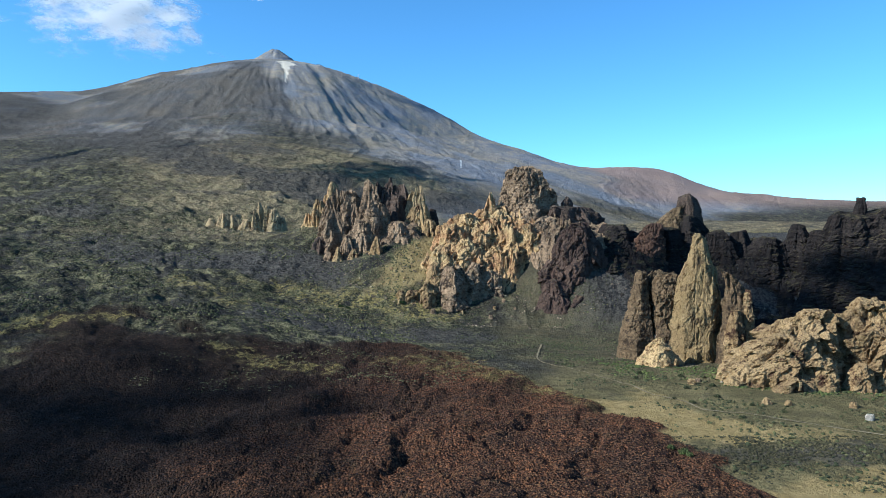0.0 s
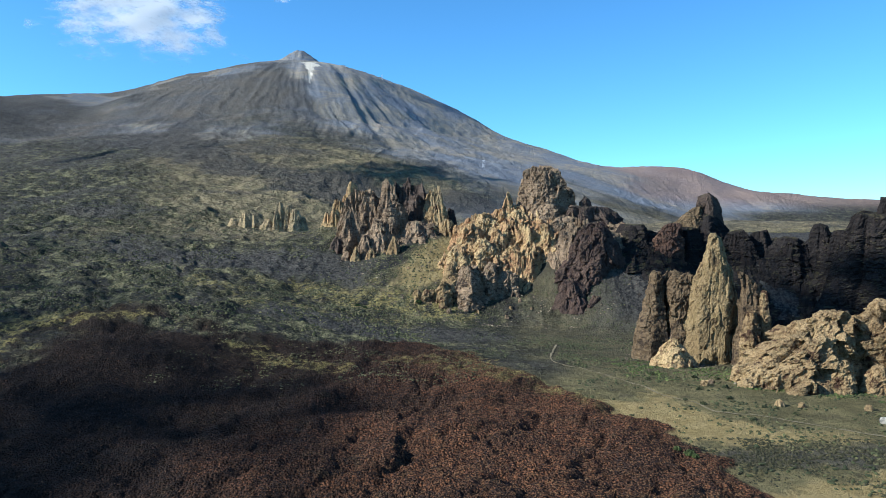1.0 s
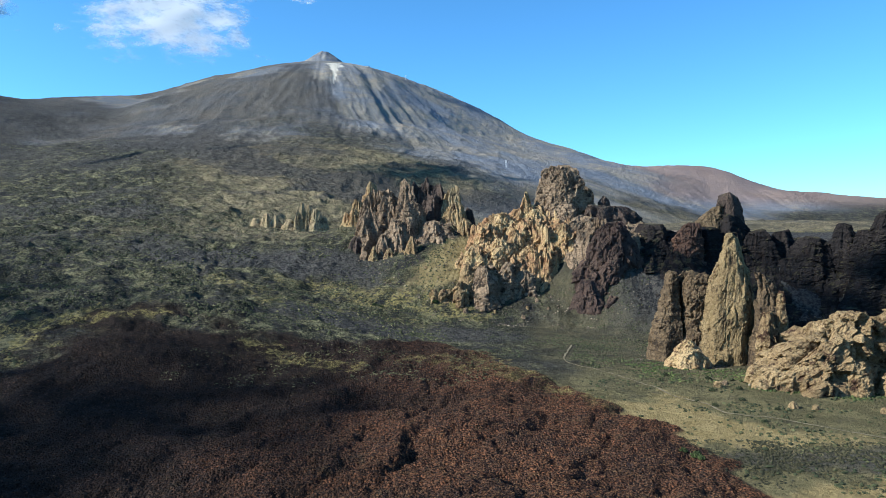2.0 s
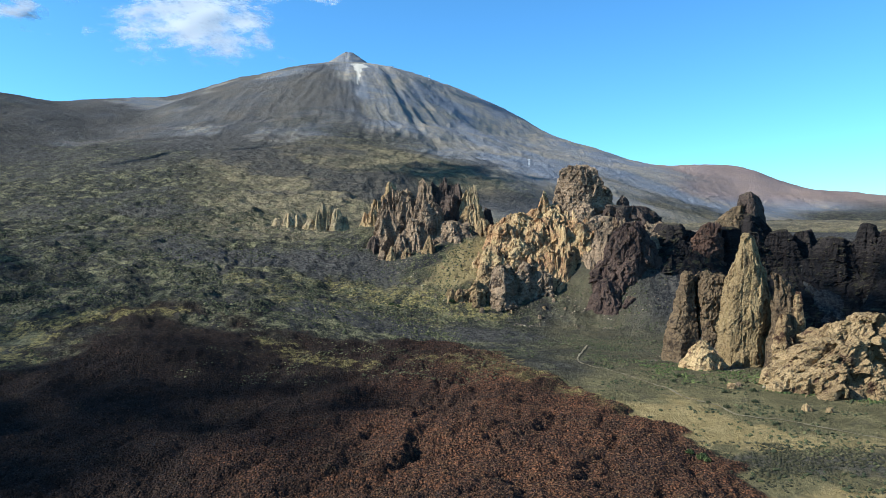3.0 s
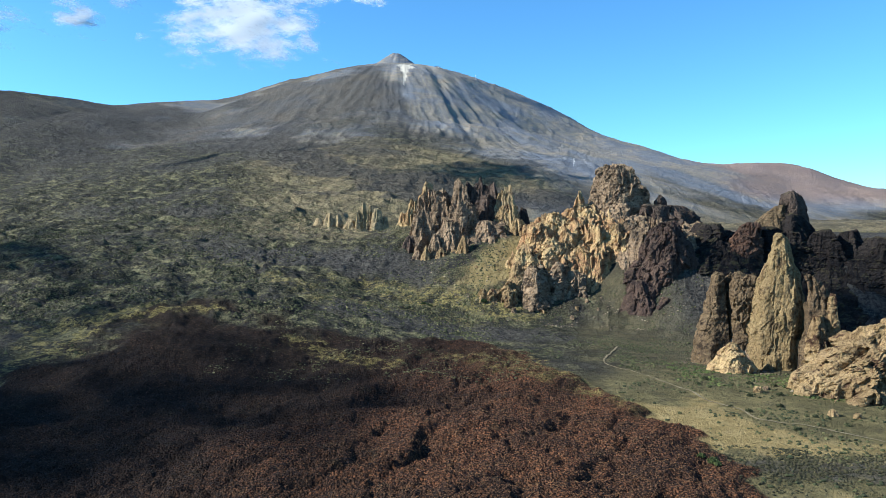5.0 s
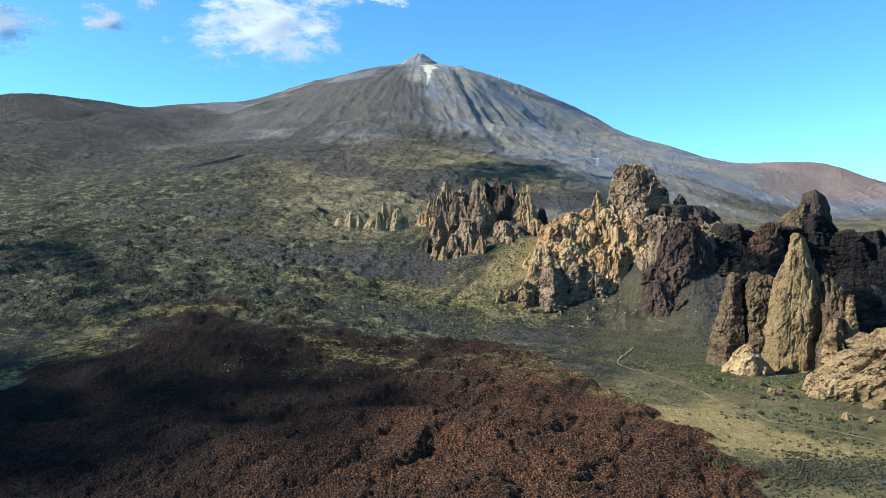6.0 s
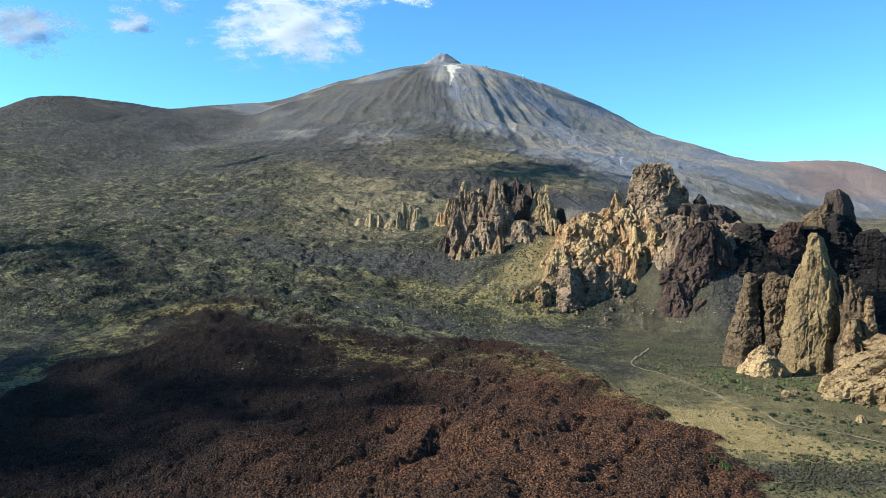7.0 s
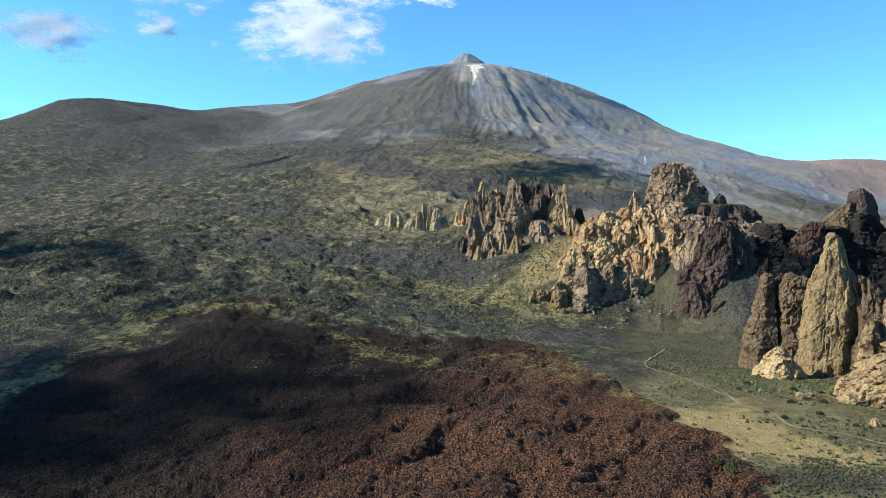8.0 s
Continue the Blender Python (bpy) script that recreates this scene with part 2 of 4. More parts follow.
# ---- materials ----
class Shade:
    """A small builder of node materials."""

    def __init__(self, name, rough=0.9):
        self.m = bpy.data.materials.new(name)
        self.m.use_nodes = True
        self.t = self.m.node_tree
        self.bsdf = self.t.nodes["Principled BSDF"]
        self.bsdf.inputs["Roughness"].default_value = rough
        self.bsdf.inputs["Specular IOR Level"].default_value = 0.2
        self.geo = self.t.nodes.new("ShaderNodeNewGeometry")

    def put(self, sock, v):
        if isinstance(v, bpy.types.NodeSocket):
            self.t.links.new(v, sock)
        elif v is not None:
            sock.default_value = (*v, 1.0) if isinstance(v, tuple) and len(v) == 3 and sock.type == "RGBA" else v

    def place(self, sx=1.0, sy=1.0, sz=1.0):
        n = self.t.nodes.new("ShaderNodeMapping")
        n.inputs["Scale"].default_value = (sx, sy, sz)
        self.t.links.new(self.geo.outputs["Position"], n.inputs["Vector"])
        return n.outputs[0]

    def noise(self, scale, detail=5, rough=0.55, vec=None, distort=0.0):
        n = self.t.nodes.new("ShaderNodeTexNoise")
        n.inputs["Scale"].default_value, n.inputs["Detail"].default_value = scale, detail
        n.inputs["Roughness"].default_value, n.inputs["Distortion"].default_value = rough, distort
        self.t.links.new(vec or self.geo.outputs["Position"], n.inputs["Vector"])
        return n.outputs["Fac"]

    def cells(self, scale, vec=None, feature="F1", out="Distance"):
        n = self.t.nodes.new("ShaderNodeTexVoronoi")
        n.feature = feature
        n.inputs["Scale"].default_value = scale
        self.t.links.new(vec or self.geo.outputs["Position"], n.inputs["Vector"])
        return n.outputs[out]

    def ramp(self, v, a, b, c=0.0, d=1.0):
        n = self.t.nodes.new("ShaderNodeMapRange")
        n.interpolation_type = "SMOOTHSTEP"
        for i, x in enumerate((v, a, b, c, d)):
            self.put(n.inputs[i], x)
        return n.outputs[0]

    def math(self, op, a, b=None):
        n = self.t.nodes.new("ShaderNodeMath")
        n.operation = op
        self.put(n.inputs[0], a)
        self.put(n.inputs[1], b)
        return n.outputs[0]

    def mix(self, f, a, b, how="MIX"):
        n = self.t.nodes.new("ShaderNodeMix")
        n.data_type, n.blend_type = "RGBA", how
        self.put(n.inputs[0], f)
        self.put(n.inputs[6], a)
        self.put(n.inputs[7], b)
        return n.outputs[2]

    def attr(self, name):
        n = self.t.nodes.new("ShaderNodeAttribute")
        n.attribute_name = name
        return n.outputs["Fac"]

    def random(self):
        return self.t.nodes.new("ShaderNodeObjectInfo").outputs["Random"]

    def island(self):
        return self.geo.outputs["Random Per Island"]

    def axis(self, i):
        n = self.t.nodes.new("ShaderNodeSeparateXYZ")
        self.t.links.new(self.geo.outputs["Position"], n.inputs[0])
        return n.outputs[i]

    def steep(self):
        n = self.t.nodes.new("ShaderNodeSeparateXYZ")
        self.t.links.new(self.geo.outputs["Normal"], n.inputs[0])
        return n.outputs[2]

    def bump(self, h, strength=0.6, distance=1.0):
        n = self.t.nodes.new("ShaderNodeBump")
        n.inputs["Strength"].default_value, n.inputs["Distance"].default_value = strength, distance
        self.put(n.inputs["Height"], h)
        self.t.links.new(n.outputs[0], self.bsdf.inputs["Normal"])
        return self

    def done(self, colour):
        self.put(self.bsdf.inputs["Base Color"], colour)
        return self.m


def rock_material(name, light, mid, dark, stain, stain_amount=0.35, grass=0.0, scale=1.0, strata=0.0, stretch=0.22):
    s = Shade(name, 0.92)
    s.bsdf.inputs["Specular IOR Level"].default_value = 0.08
    broad = s.noise(0.028 * scale, 5, 0.6)
    streak = s.noise(0.16 * scale, 5, 0.62, s.place(1, 1, stretch), 0.4)
    fine = s.noise(0.36 * scale, 8, 0.75)
    c = s.mix(s.ramp(broad, 0.36, 0.62), mid, light)
    c = s.mix(s.ramp(streak, 0.42, 0.7), c, stain)if stain_amount > 0.6 else s.mix(s.math("MULTIPLY", s.ramp(streak, 0.45, 0.7), stain_amount), c, stain)
    c = s.mix(s.ramp(s.noise(0.09 * scale, 6, 0.65), 0.52, 0.66), c, dark)
    c = s.mix(s.ramp(fine, 0.5, 0.62, 0.0, 0.65), c, dark)
    c = s.mix(s.ramp(fine, 0.38, 0.48, 0.45, 0.0), c, light)
    c = s.mix(s.ramp(s.noise(1.1 * scale, 5, 0.75), 0.5, 0.6, 0.0, 0.5), c, dark)
    if strata > 0:
        c = s.mix(s.ramp(s.noise(0.5, 5, 0.7, s.place(0.1, 0.1, 1.0), 0.3), 0.48, 0.6, 0, strata), c, dark)
    if grass > 0:
        flat = s.math("MULTIPLY", s.ramp(s.steep(), 0.55, 0.85), s.ramp(s.noise(0.12, 4), 0.42, 0.6, 0.0, grass))
        c = s.mix(flat, c, (0.17, 0.15, 0.06))
    h = s.math("ADD", s.math("MULTIPLY", s.noise(0.35 * scale, 8, 0.7, s.place(1, 1, 0.5)), 1.6), s.math("MULTIPLY", s.cells(0.5 * scale), 0.5))
    h = s.math("ADD", h, s.math("MULTIPLY", s.noise(1.1 * scale, 5, 0.75), 0.45))
    return s.bump(h, 1.0, 2.2 / scale).done(c)


TUFF = rock_material("weathered tan tuff", (0.40, 0.285, 0.142), (0.25, 0.17, 0.085), (0.06, 0.034, 0.022), (0.14, 0.107, 0.043), 0.45)
OCHRE = rock_material("ochre and orange altered rock", (0.52, 0.375, 0.185), (0.37, 0.20, 0.098), (0.095, 0.056, 0.034), (0.46, 0.35, 0.15), 0.5, 0.6, 1.0, 0.0, 0.8)
BROWN = rock_material("dark brown banded rock", (0.35, 0.25, 0.155), (0.21, 0.148, 0.092), (0.055, 0.041, 0.03), (0.18, 0.125, 0.072), 0.4, 0.2, 1.0, 0.4)
BLACK = rock_material("black basalt", (0.036, 0.03, 0.027), (0.022, 0.019, 0.018), (0.011, 0.01, 0.01), (0.045, 0.029, 0.022), 0.35, 0.25, 1.0, 0.6)
GREY = rock_material("dark grey-brown rock", (0.125, 0.092, 0.07), (0.075, 0.056, 0.045), (0.03, 0.024, 0.021), (0.11, 0.068, 0.048), 0.4, 0.2, 1.0, 0.3)
UMBER = rock_material("umber weathered tuff", (0.20, 0.14, 0.078), (0.125, 0.086, 0.05), (0.042, 0.031, 0.022), (0.135, 0.10, 0.052), 0.4, 0.2, 1.0, 0.4)
RUST = rock_material("rust-brown rock", (0.15, 0.088, 0.058), (0.09, 0.055, 0.04), (0.034, 0.025, 0.022), (0.13, 0.07, 0.045), 0.4, 0.15)
TAN = rock_material("smooth tan tuff", (0.31, 0.225, 0.11), (0.225, 0.158, 0.076), (0.085, 0.06, 0.033), (0.185, 0.142, 0.056), 0.5)
PURPLE = rock_material("dark purple-brown rock", (0.115, 0.078, 0.058), (0.066, 0.046, 0.037), (0.026, 0.02, 0.019), (0.085, 0.05, 0.04), 0.5, 0.15)
PALE = rock_material("pale grey-yellow tuff", (0.41, 0.315, 0.175), (0.29, 0.215, 0.115), (0.12, 0.09, 0.06), (0.50, 0.42, 0.19), 0.3)


def ground_material():
    s = Shade("volcanic ground", 0.95)
    lava, sand, green, high = s.attr("lava"), s.attr("sand"), s.attr("green"), s.attr("high")
    broad, mid, fine = s.noise(0.012, 5, 0.6), s.noise(0.06, 6, 0.65), s.noise(0.24, 8, 0.78)
    # dark gravel and old lava
    base = s.mix(s.ramp(mid, 0.4, 0.62), (0.027, 0.027, 0.028), (0.075, 0.07, 0.058))
    base = s.mix(s.ramp(fine, 0.47, 0.56, 0, 0.85), base, (0.022, 0.02, 0.018))
    # scrub: olive hollows and straw-coloured crowns
    blotch = s.noise(0.03, 9, 0.72, s.place(0.75, 1, 1), 0.7)
    scrub = s.mix(s.ramp(blotch, 0.47, 0.59), (0.019, 0.021, 0.016), (0.19, 0.174, 0.092))
    scrub = s.mix(s.ramp(fine, 0.47, 0.58, 0, 0.75), scrub, (0.03, 0.031, 0.02))
    scrub = s.mix(s.ramp(s.noise(0.5, 5, 0.7), 0.51, 0.59, 0, 0.5), scrub, (0.23, 0.21, 0.115))
    scrub = s.mix(s.ramp(broad, 0.5, 0.64, 0.0, 0.5), scrub, (0.03, 0.03, 0.024))
    patch = s.noise(0.05, 9, 0.74, s.place(0.8, 0.8, 1), 0.8)
    c = s.mix(s.math("MULTIPLY", green, s.ramp(patch, 0.41, 0.53)), base, scrub)
    c = s.mix(s.math("MULTIPLY", s.attr("tan"), s.ramp(s.noise(0.02, 7, 0.7), 0.4, 0.6, 0.25, 0.85)), c, s.mix(s.ramp(fine, 0.42, 0.56), (0.13, 0.105, 0.06), (0.31, 0.25, 0.14)))
    # gravelly plain with bare sand
    pale = s.mix(s.ramp(s.noise(0.04, 6, 0.65), 0.38, 0.62), (0.112, 0.097, 0.047), (0.19, 0.16, 0.076))
    pale = s.mix(s.ramp(fine, 0.5, 0.66, 0, 0.6), pale, (0.075, 0.072, 0.035))
    c = s.mix(s.math("MULTIPLY", sand, s.ramp(s.noise(0.07, 6, 0.7), 0.3, 0.5, 0.45, 1.0)), c, pale)
    bare = s.mix(s.ramp(s.noise(0.08, 5, 0.6), 0.4, 0.62), (0.265, 0.20, 0.083), (0.335, 0.255, 0.113))
    c = s.mix(s.attr("bare"), c, bare)
    # red-brown clinker, dark brown on the left with shade mixed into the colour
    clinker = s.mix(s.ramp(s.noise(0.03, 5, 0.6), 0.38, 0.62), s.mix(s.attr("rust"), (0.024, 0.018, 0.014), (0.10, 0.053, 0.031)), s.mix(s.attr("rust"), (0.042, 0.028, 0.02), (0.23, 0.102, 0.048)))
    clinker = s.mix(s.ramp(s.noise(0.05, 6, 0.7), 0.55, 0.68, 0, 0.5), clinker, (0.13, 0.10, 0.05))
    # gaps between the cells darkened, painting in the shade between clinker blocks
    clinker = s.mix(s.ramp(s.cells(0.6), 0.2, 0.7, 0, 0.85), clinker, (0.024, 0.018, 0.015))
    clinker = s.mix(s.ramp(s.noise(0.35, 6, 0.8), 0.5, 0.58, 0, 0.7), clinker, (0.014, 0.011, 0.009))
    clinker = s.mix(s.ramp(s.noise(0.5, 5, 0.75), 0.56, 0.64, 0, 0.45), clinker, (0.17, 0.095, 0.055))
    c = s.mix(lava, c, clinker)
    c = s.mix(s.math("MULTIPLY", s.attr("straw"), s.ramp(s.noise(0.09, 7, 0.75), 0.46, 0.54)), c, s.mix(s.ramp(fine, 0.42, 0.58), (0.12, 0.10, 0.04), (0.34, 0.28, 0.10)))
    # bare slopes of the volcano, ash tinted blue-grey in place of distance haze
    fall = s.t.nodes.new("ShaderNodeCombineXYZ")
    s.put(fall.inputs[0], s.math("MULTIPLY", s.attr("bearing"), 60.0))
    s.put(fall.inputs[1], s.math("MULTIPLY", s.attr("reach"), 0.0035))
    fall = fall.outputs[0]
    hazy_ash = s.mix(s.ramp(s.noise(0.0035, 6, 0.6), 0.4, 0.6), (0.172, 0.184, 0.206), (0.26, 0.228, 0.178))
    hazy_ash = s.mix(s.ramp(s.noise(0.8, 7, 0.72, fall, 0.3), 0.46, 0.6, 0, 0.5), hazy_ash, (0.14, 0.15, 0.172))
    hazy_ash = s.mix(s.ramp(s.noise(1.7, 7, 0.75, fall, 0.3), 0.53, 0.66, 0, 0.35), hazy_ash, (0.29, 0.25, 0.185))
    hazy_ash = s.mix(s.ramp(s.noise(0.012, 8, 0.75), 0.5, 0.62, 0, 0.4), hazy_ash, (0.13, 0.135, 0.145))
    hazy_ash = s.mix(s.ramp(s.noise(0.005, 7, 0.72, s.place(1, 0.5, 2)), 0.52, 0.64, 0, 0.55), hazy_ash, (0.34, 0.275, 0.18))
    hazy_ash = s.mix(s.ramp(s.noise(0.04, 6, 0.75), 0.5, 0.62, 0, 0.35), hazy_ash, (0.12, 0.125, 0.13))
    c = s.mix(high, c, hazy_ash)
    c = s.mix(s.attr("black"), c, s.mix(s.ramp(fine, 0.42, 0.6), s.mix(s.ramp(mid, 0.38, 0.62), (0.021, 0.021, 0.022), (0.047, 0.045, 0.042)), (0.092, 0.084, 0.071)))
    c = s.mix(s.attr("red"), c, s.mix(mid, (0.205, 0.145, 0.122), (0.27, 0.195, 0.16)))
    c = s.mix(s.attr("white"), c, (0.66, 0.6, 0.48))
    h = s.math("ADD", s.math("ADD", s.math("MULTIPLY", s.noise(0.22, 8, 0.72), 2.4), s.math("MULTIPLY", s.math("MULTIPLY", s.noise(0.05, 5, 0.6), green), 7.0)), s.math("MULTIPLY", s.cells(0.75), s.math("MULTIPLY", lava, -1.6)))
    s.bsdf.inputs["Specular IOR Level"].default_value = 0.06
    return s.bump(h, 1.0, 2.4).done(c)


GROUND = ground_material()


def mesh_object(name, verts, faces, material, parent=None, smooth=False):
    me = bpy.data.meshes.new(name)
    verts, faces = np.asarray(verts, np.float32), np.asarray(faces, np.int32)
    k = faces.shape[1]
    me.vertices.add(len(verts))
    me.vertices.foreach_set("co", verts.ravel())
    me.loops.add(faces.size)
    me.loops.foreach_set("vertex_index", faces.ravel())
    me.polygons.add(len(faces))
    me.polygons.foreach_set("loop_start", np.arange(len(faces), dtype=np.int32) * k)
    me.polygons.foreach_set("use_smooth", np.full(len(faces), smooth))
    me.update(calc_edges=True)
    me.materials.append(material)
    ob = new(name, me)
    if parent is not None:
        ob.parent = parent
    return ob


# ---- ground: one sheet out to the horizon ----
HUB = (45.0, 0.0)


def ground_sheet():
    front = np.radians(np.linspace(-48.5, 37, 800))
    back = np.radians(np.linspace(37, 311.5, 60))[1:-1]
    az = np.concatenate([front, back])
    radii = np.concatenate([np.linspace(0.5, 190, 14), np.geomspace(195, 4930, 560)])
    a, r = np.meshgrid(az, radii)
    x, y = HUB[0] + r * np.sin(a), HUB[1] + r * np.cos(a)
    z = land(x, y)
    rows, cols = x.shape
    i = np.arange(rows * cols).reshape(rows, cols)
    j = np.roll(i, -1, axis=1)
    faces = np.stack([i[:-1], i[1:], j[1:], j[:-1]], -1).reshape(-1, 4)
    ob = mesh_object("ground", np.stack([x, y, z], -1).reshape(-1, 3), faces[:, ::-1], GROUND, smooth=True)
    s = flow_depth(x, y)
    dist = np.hypot(x - PEAK[0], y - PEAK[1])
    loose = 4 + 55 * ramp(-x, 100, 280) * ramp(y, 450, 650)
    lava = ramp(s / loose + 0.5 * fbm(x / 22, y / 16, 0, 59, 4) * ramp(-x, 60, 200), -0.7, 1.0)
    plain = ramp(x + 30 * fbm(x / 40, y / 40, 0, 77, 3), 20, 120) * (1 - 0.62 * ramp(y, 520, 700)) * (1 - ramp(y, 950, 1000)) * (1 - lava)
    green = (0.2 + 0.8 * ramp(-x + 35 * fbm(x / 40, y / 40, 0, 70, 3), -130, 10)) * (1 - 0.6 * ramp(-dist, -2400, -1500))
    high = ramp(-dist + 380 * fbm(x / 500, y / 400, 0, 68, 4) + 900 * ramp(x, -700, 200), -1950, -1300) * ramp(y - 900 * ramp(x, 0, 400), 1250, 1700)
    east = 0.8 * ramp(x + 120 * fbm(x / 200, y / 200, 0, 74, 3), 600, 900) * ramp(y, 2900, 3500) * ramp(z, 185, 270)
    scarp = ramp(x, 120, 220) * ramp(y, 820, 900) * (1 - ramp(y, 1080, 1140))
    green = np.maximum(green, 0.45 * ramp(x, 0, 120) * ramp(y, 1080, 1160))
    east = np.maximum(east, 0.6 * (1 - ramp(np.hypot((x - 270) / 110, (y - 1260) / 90) + 0.3 * fbm(x / 50, y / 50, 0, 78, 3), 0.7, 1.0)))
    pale = 0.75 * (1 - ramp(np.hypot((x + 800) / 75, (y - 4300) / 190) + 0.4 * fbm(x / 40, y / 60, 0, 62, 3), 0.6, 1.05))
    d, w = from_line(x, y, [(-890, 4140, 56), (-866, 4020, 30), (-838, 3900, 11), (-798, 3686, 3)])
    scar = 1 - ramp(d / w + 0.5 * fbm(x / 30, y / 50, 0, 63, 3), 0.75, 1.1)
    flowblack = ramp(crest(x / 620, y / 520, 0, 71, 4) + 0.12 * fbm(x / 90, y / 80, 0, 72, 3), 0.66, 0.74) * ramp(y, 900, 1300) * ramp(dist, 1200, 1700) * ramp(-x, -300, 0)
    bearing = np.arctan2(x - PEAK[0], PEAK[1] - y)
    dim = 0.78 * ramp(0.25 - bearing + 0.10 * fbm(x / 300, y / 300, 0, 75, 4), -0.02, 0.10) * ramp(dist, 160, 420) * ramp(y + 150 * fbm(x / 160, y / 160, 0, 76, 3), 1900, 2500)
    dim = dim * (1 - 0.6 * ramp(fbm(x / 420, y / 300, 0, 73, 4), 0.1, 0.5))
    talus = 0.75 * (1 - ramp(np.hypot((x + 48 - 0.45 * (y - 990)) / 42, (y - 990) / 75) + 0.3 * fbm(x / 20, y / 20, 0, 67, 3), 0.6, 1.05))
    verge = 0.9 * ramp(s, -46, -16) * (1 - ramp(s, -10, 2)) * ramp(-x, 300, 380) * (1 - ramp(y, 720, 800))
    fringe = 0.75 * ramp(s, -8, 0) * (1 - ramp(s, 12, 34)) * ramp(x, -40, 40) * ramp(y, 440, 520)
    def along(pts, wide, seed, much=1.0):
        """1 along a line in plan, with a frayed edge."""
        d, _ = from_line(x + 0.8 * wide * fbm(x / wide / 1.6, y / wide / 1.6, 0, seed, 3), y + 0.5 * wide * fbm(x / wide / 1.6, y / wide / 1.6, 6, seed, 3), pts)
        return much * (1 - ramp(d / wide + 0.3 * fbm(x / wide * 3, y / wide * 3, 0, seed + 1, 3), 0.5, 1.1))

    # darker strips: in the hollow below the spires, before the massif, and low on the volcano
    dark = along([(-430, 1030), (-300, 1010), (-190, 1000)], 72, 101, 0.95)
    for pts, wide, seed, much in (([(-195, 814), (-118, 797), (43, 806)], 38, 103, 0.9), ([(-1290, 2760), (-1150, 2560), (-947, 2337)], 230, 105, 0.9), ([(-947, 2337), (-633, 2098), (-370, 1990)], 120, 107, 0.85),
                                  ([(-370, 1990), (-60, 2140), (120, 2080)], 150, 109, 0.85), ([(-860, 1590), (-760, 1530)], 90, 111, 0.8), ([(-540, 1150), (-500, 1090)], 50, 113, 0.8), ([(-1060, 1540), (-980, 1480)], 70, 115, 0.6)):
        dark = np.maximum(dark, along(pts, wide, seed, much))
    # straw-coloured scrub in strips
    strips = 0.0
    for pts, wide, seed, much in (([(-197, 640), (-157, 616), (-108, 594)], 22, 121, 0.65), ([(-53, 644), (-4, 620), (52, 554), (85, 520)], 18, 123, 0.6), ([(-230, 945), (-100, 925), (0, 912)], 34, 125, 0.7),
                                  ([(-450, 623), (-411, 658), (-321, 699)], 26, 127, 0.8), ([(-329, 902), (-244, 833), (-149, 856), (-60, 849)], 22, 129, 0.5)):
        strips = np.maximum(strips, along(pts, wide, seed, much))
    bare = np.maximum.reduce([along([(112, 492), (138, 462), (146, 428), (190, 424)], 34, 131), along([(168, 330), (204, 341), (245, 352)], 32, 133), along([(200, 432), (240, 424)], 14, 135, 0.6)]) * (1 - lava)
    thicket = along([(158, 394), (190, 390), (232, 392)], 21, 137, 0.75) * (1 - lava)
    strips = np.maximum(strips, along([(450, 1190), (640, 1260), (900, 1380)], 110, 139, 0.75))
    tan = ramp(x + 0.42 * y + 130 * fbm(x / 170, y / 170, 0, 79, 4), -150, 190) * (1 - ramp(x, -60, 40)) * ramp(y, 1080, 1250) * (1 - ramp(y, 2300, 2900))
    tan = np.maximum(tan, 0.8 * ramp(x + 60 * fbm(x / 120, y / 120, 0, 80, 3), 140, 300) * ramp(y, 1120, 1220) * (1 - ramp(y, 2500, 3000)))
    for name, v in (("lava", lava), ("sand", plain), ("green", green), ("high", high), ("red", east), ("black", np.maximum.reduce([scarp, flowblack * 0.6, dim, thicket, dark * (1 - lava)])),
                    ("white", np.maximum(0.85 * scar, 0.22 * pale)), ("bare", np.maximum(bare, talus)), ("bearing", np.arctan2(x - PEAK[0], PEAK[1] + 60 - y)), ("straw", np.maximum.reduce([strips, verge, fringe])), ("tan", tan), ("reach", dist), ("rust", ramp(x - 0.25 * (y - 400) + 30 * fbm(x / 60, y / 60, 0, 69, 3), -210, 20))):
        at = ob.data.attributes.new(name, "FLOAT", "POINT")
        at.data.foreach_set("value", np.asarray(v, np.float32).ravel())
    return tagged(ob, "volcanic plain, brown lava flow and scrubby slopes rising to a volcano", "ground", kind="structure")


ground_sheet()


def trail_strip():
    """A trodden path, laid just above the ground."""
    s = Shade("trodden pale dust", 0.95)
    dust = s.bump(s.noise(1.2, 5), 0.4, 0.3).done(s.mix(s.ramp(s.noise(0.25, 5, 0.7), 0.4, 0.6), (0.16, 0.132, 0.075), (0.24, 0.20, 0.12)))
    line = np.array(rounded(TRAIL, 24))
    side = np.gradient(line, axis=0)
    side = np.stack([-side[:, 1], side[:, 0]], -1) / np.hypot(side[:, 0], side[:, 1])[:, None]
    wide = 0.8 + 0.3 * grain(np.arange(len(line)) / 5.0, 0.5, 0, 91)
    cols = []
    for k in (-1, 0, 1):
        v = line + side * (k * wide)[:, None] + 0.5 * grain(line / 14.0, line[:, ::-1] / 14.0, 0, 92)
        cols.append(np.column_stack([v, land(v[:, 0], v[:, 1]) + (0.75 if k == 0 else 0.6)]))
    n = len(line)
    i = np.arange(n - 1)
    f = np.concatenate([np.stack([c * n + i, (c + 1) * n + i, (c + 1) * n + i + 1, c * n + i + 1], -1) for c in (0, 1)])
    ob = mesh_object("path", np.concatenate(cols), f[:, ::-1], dust, smooth=True)
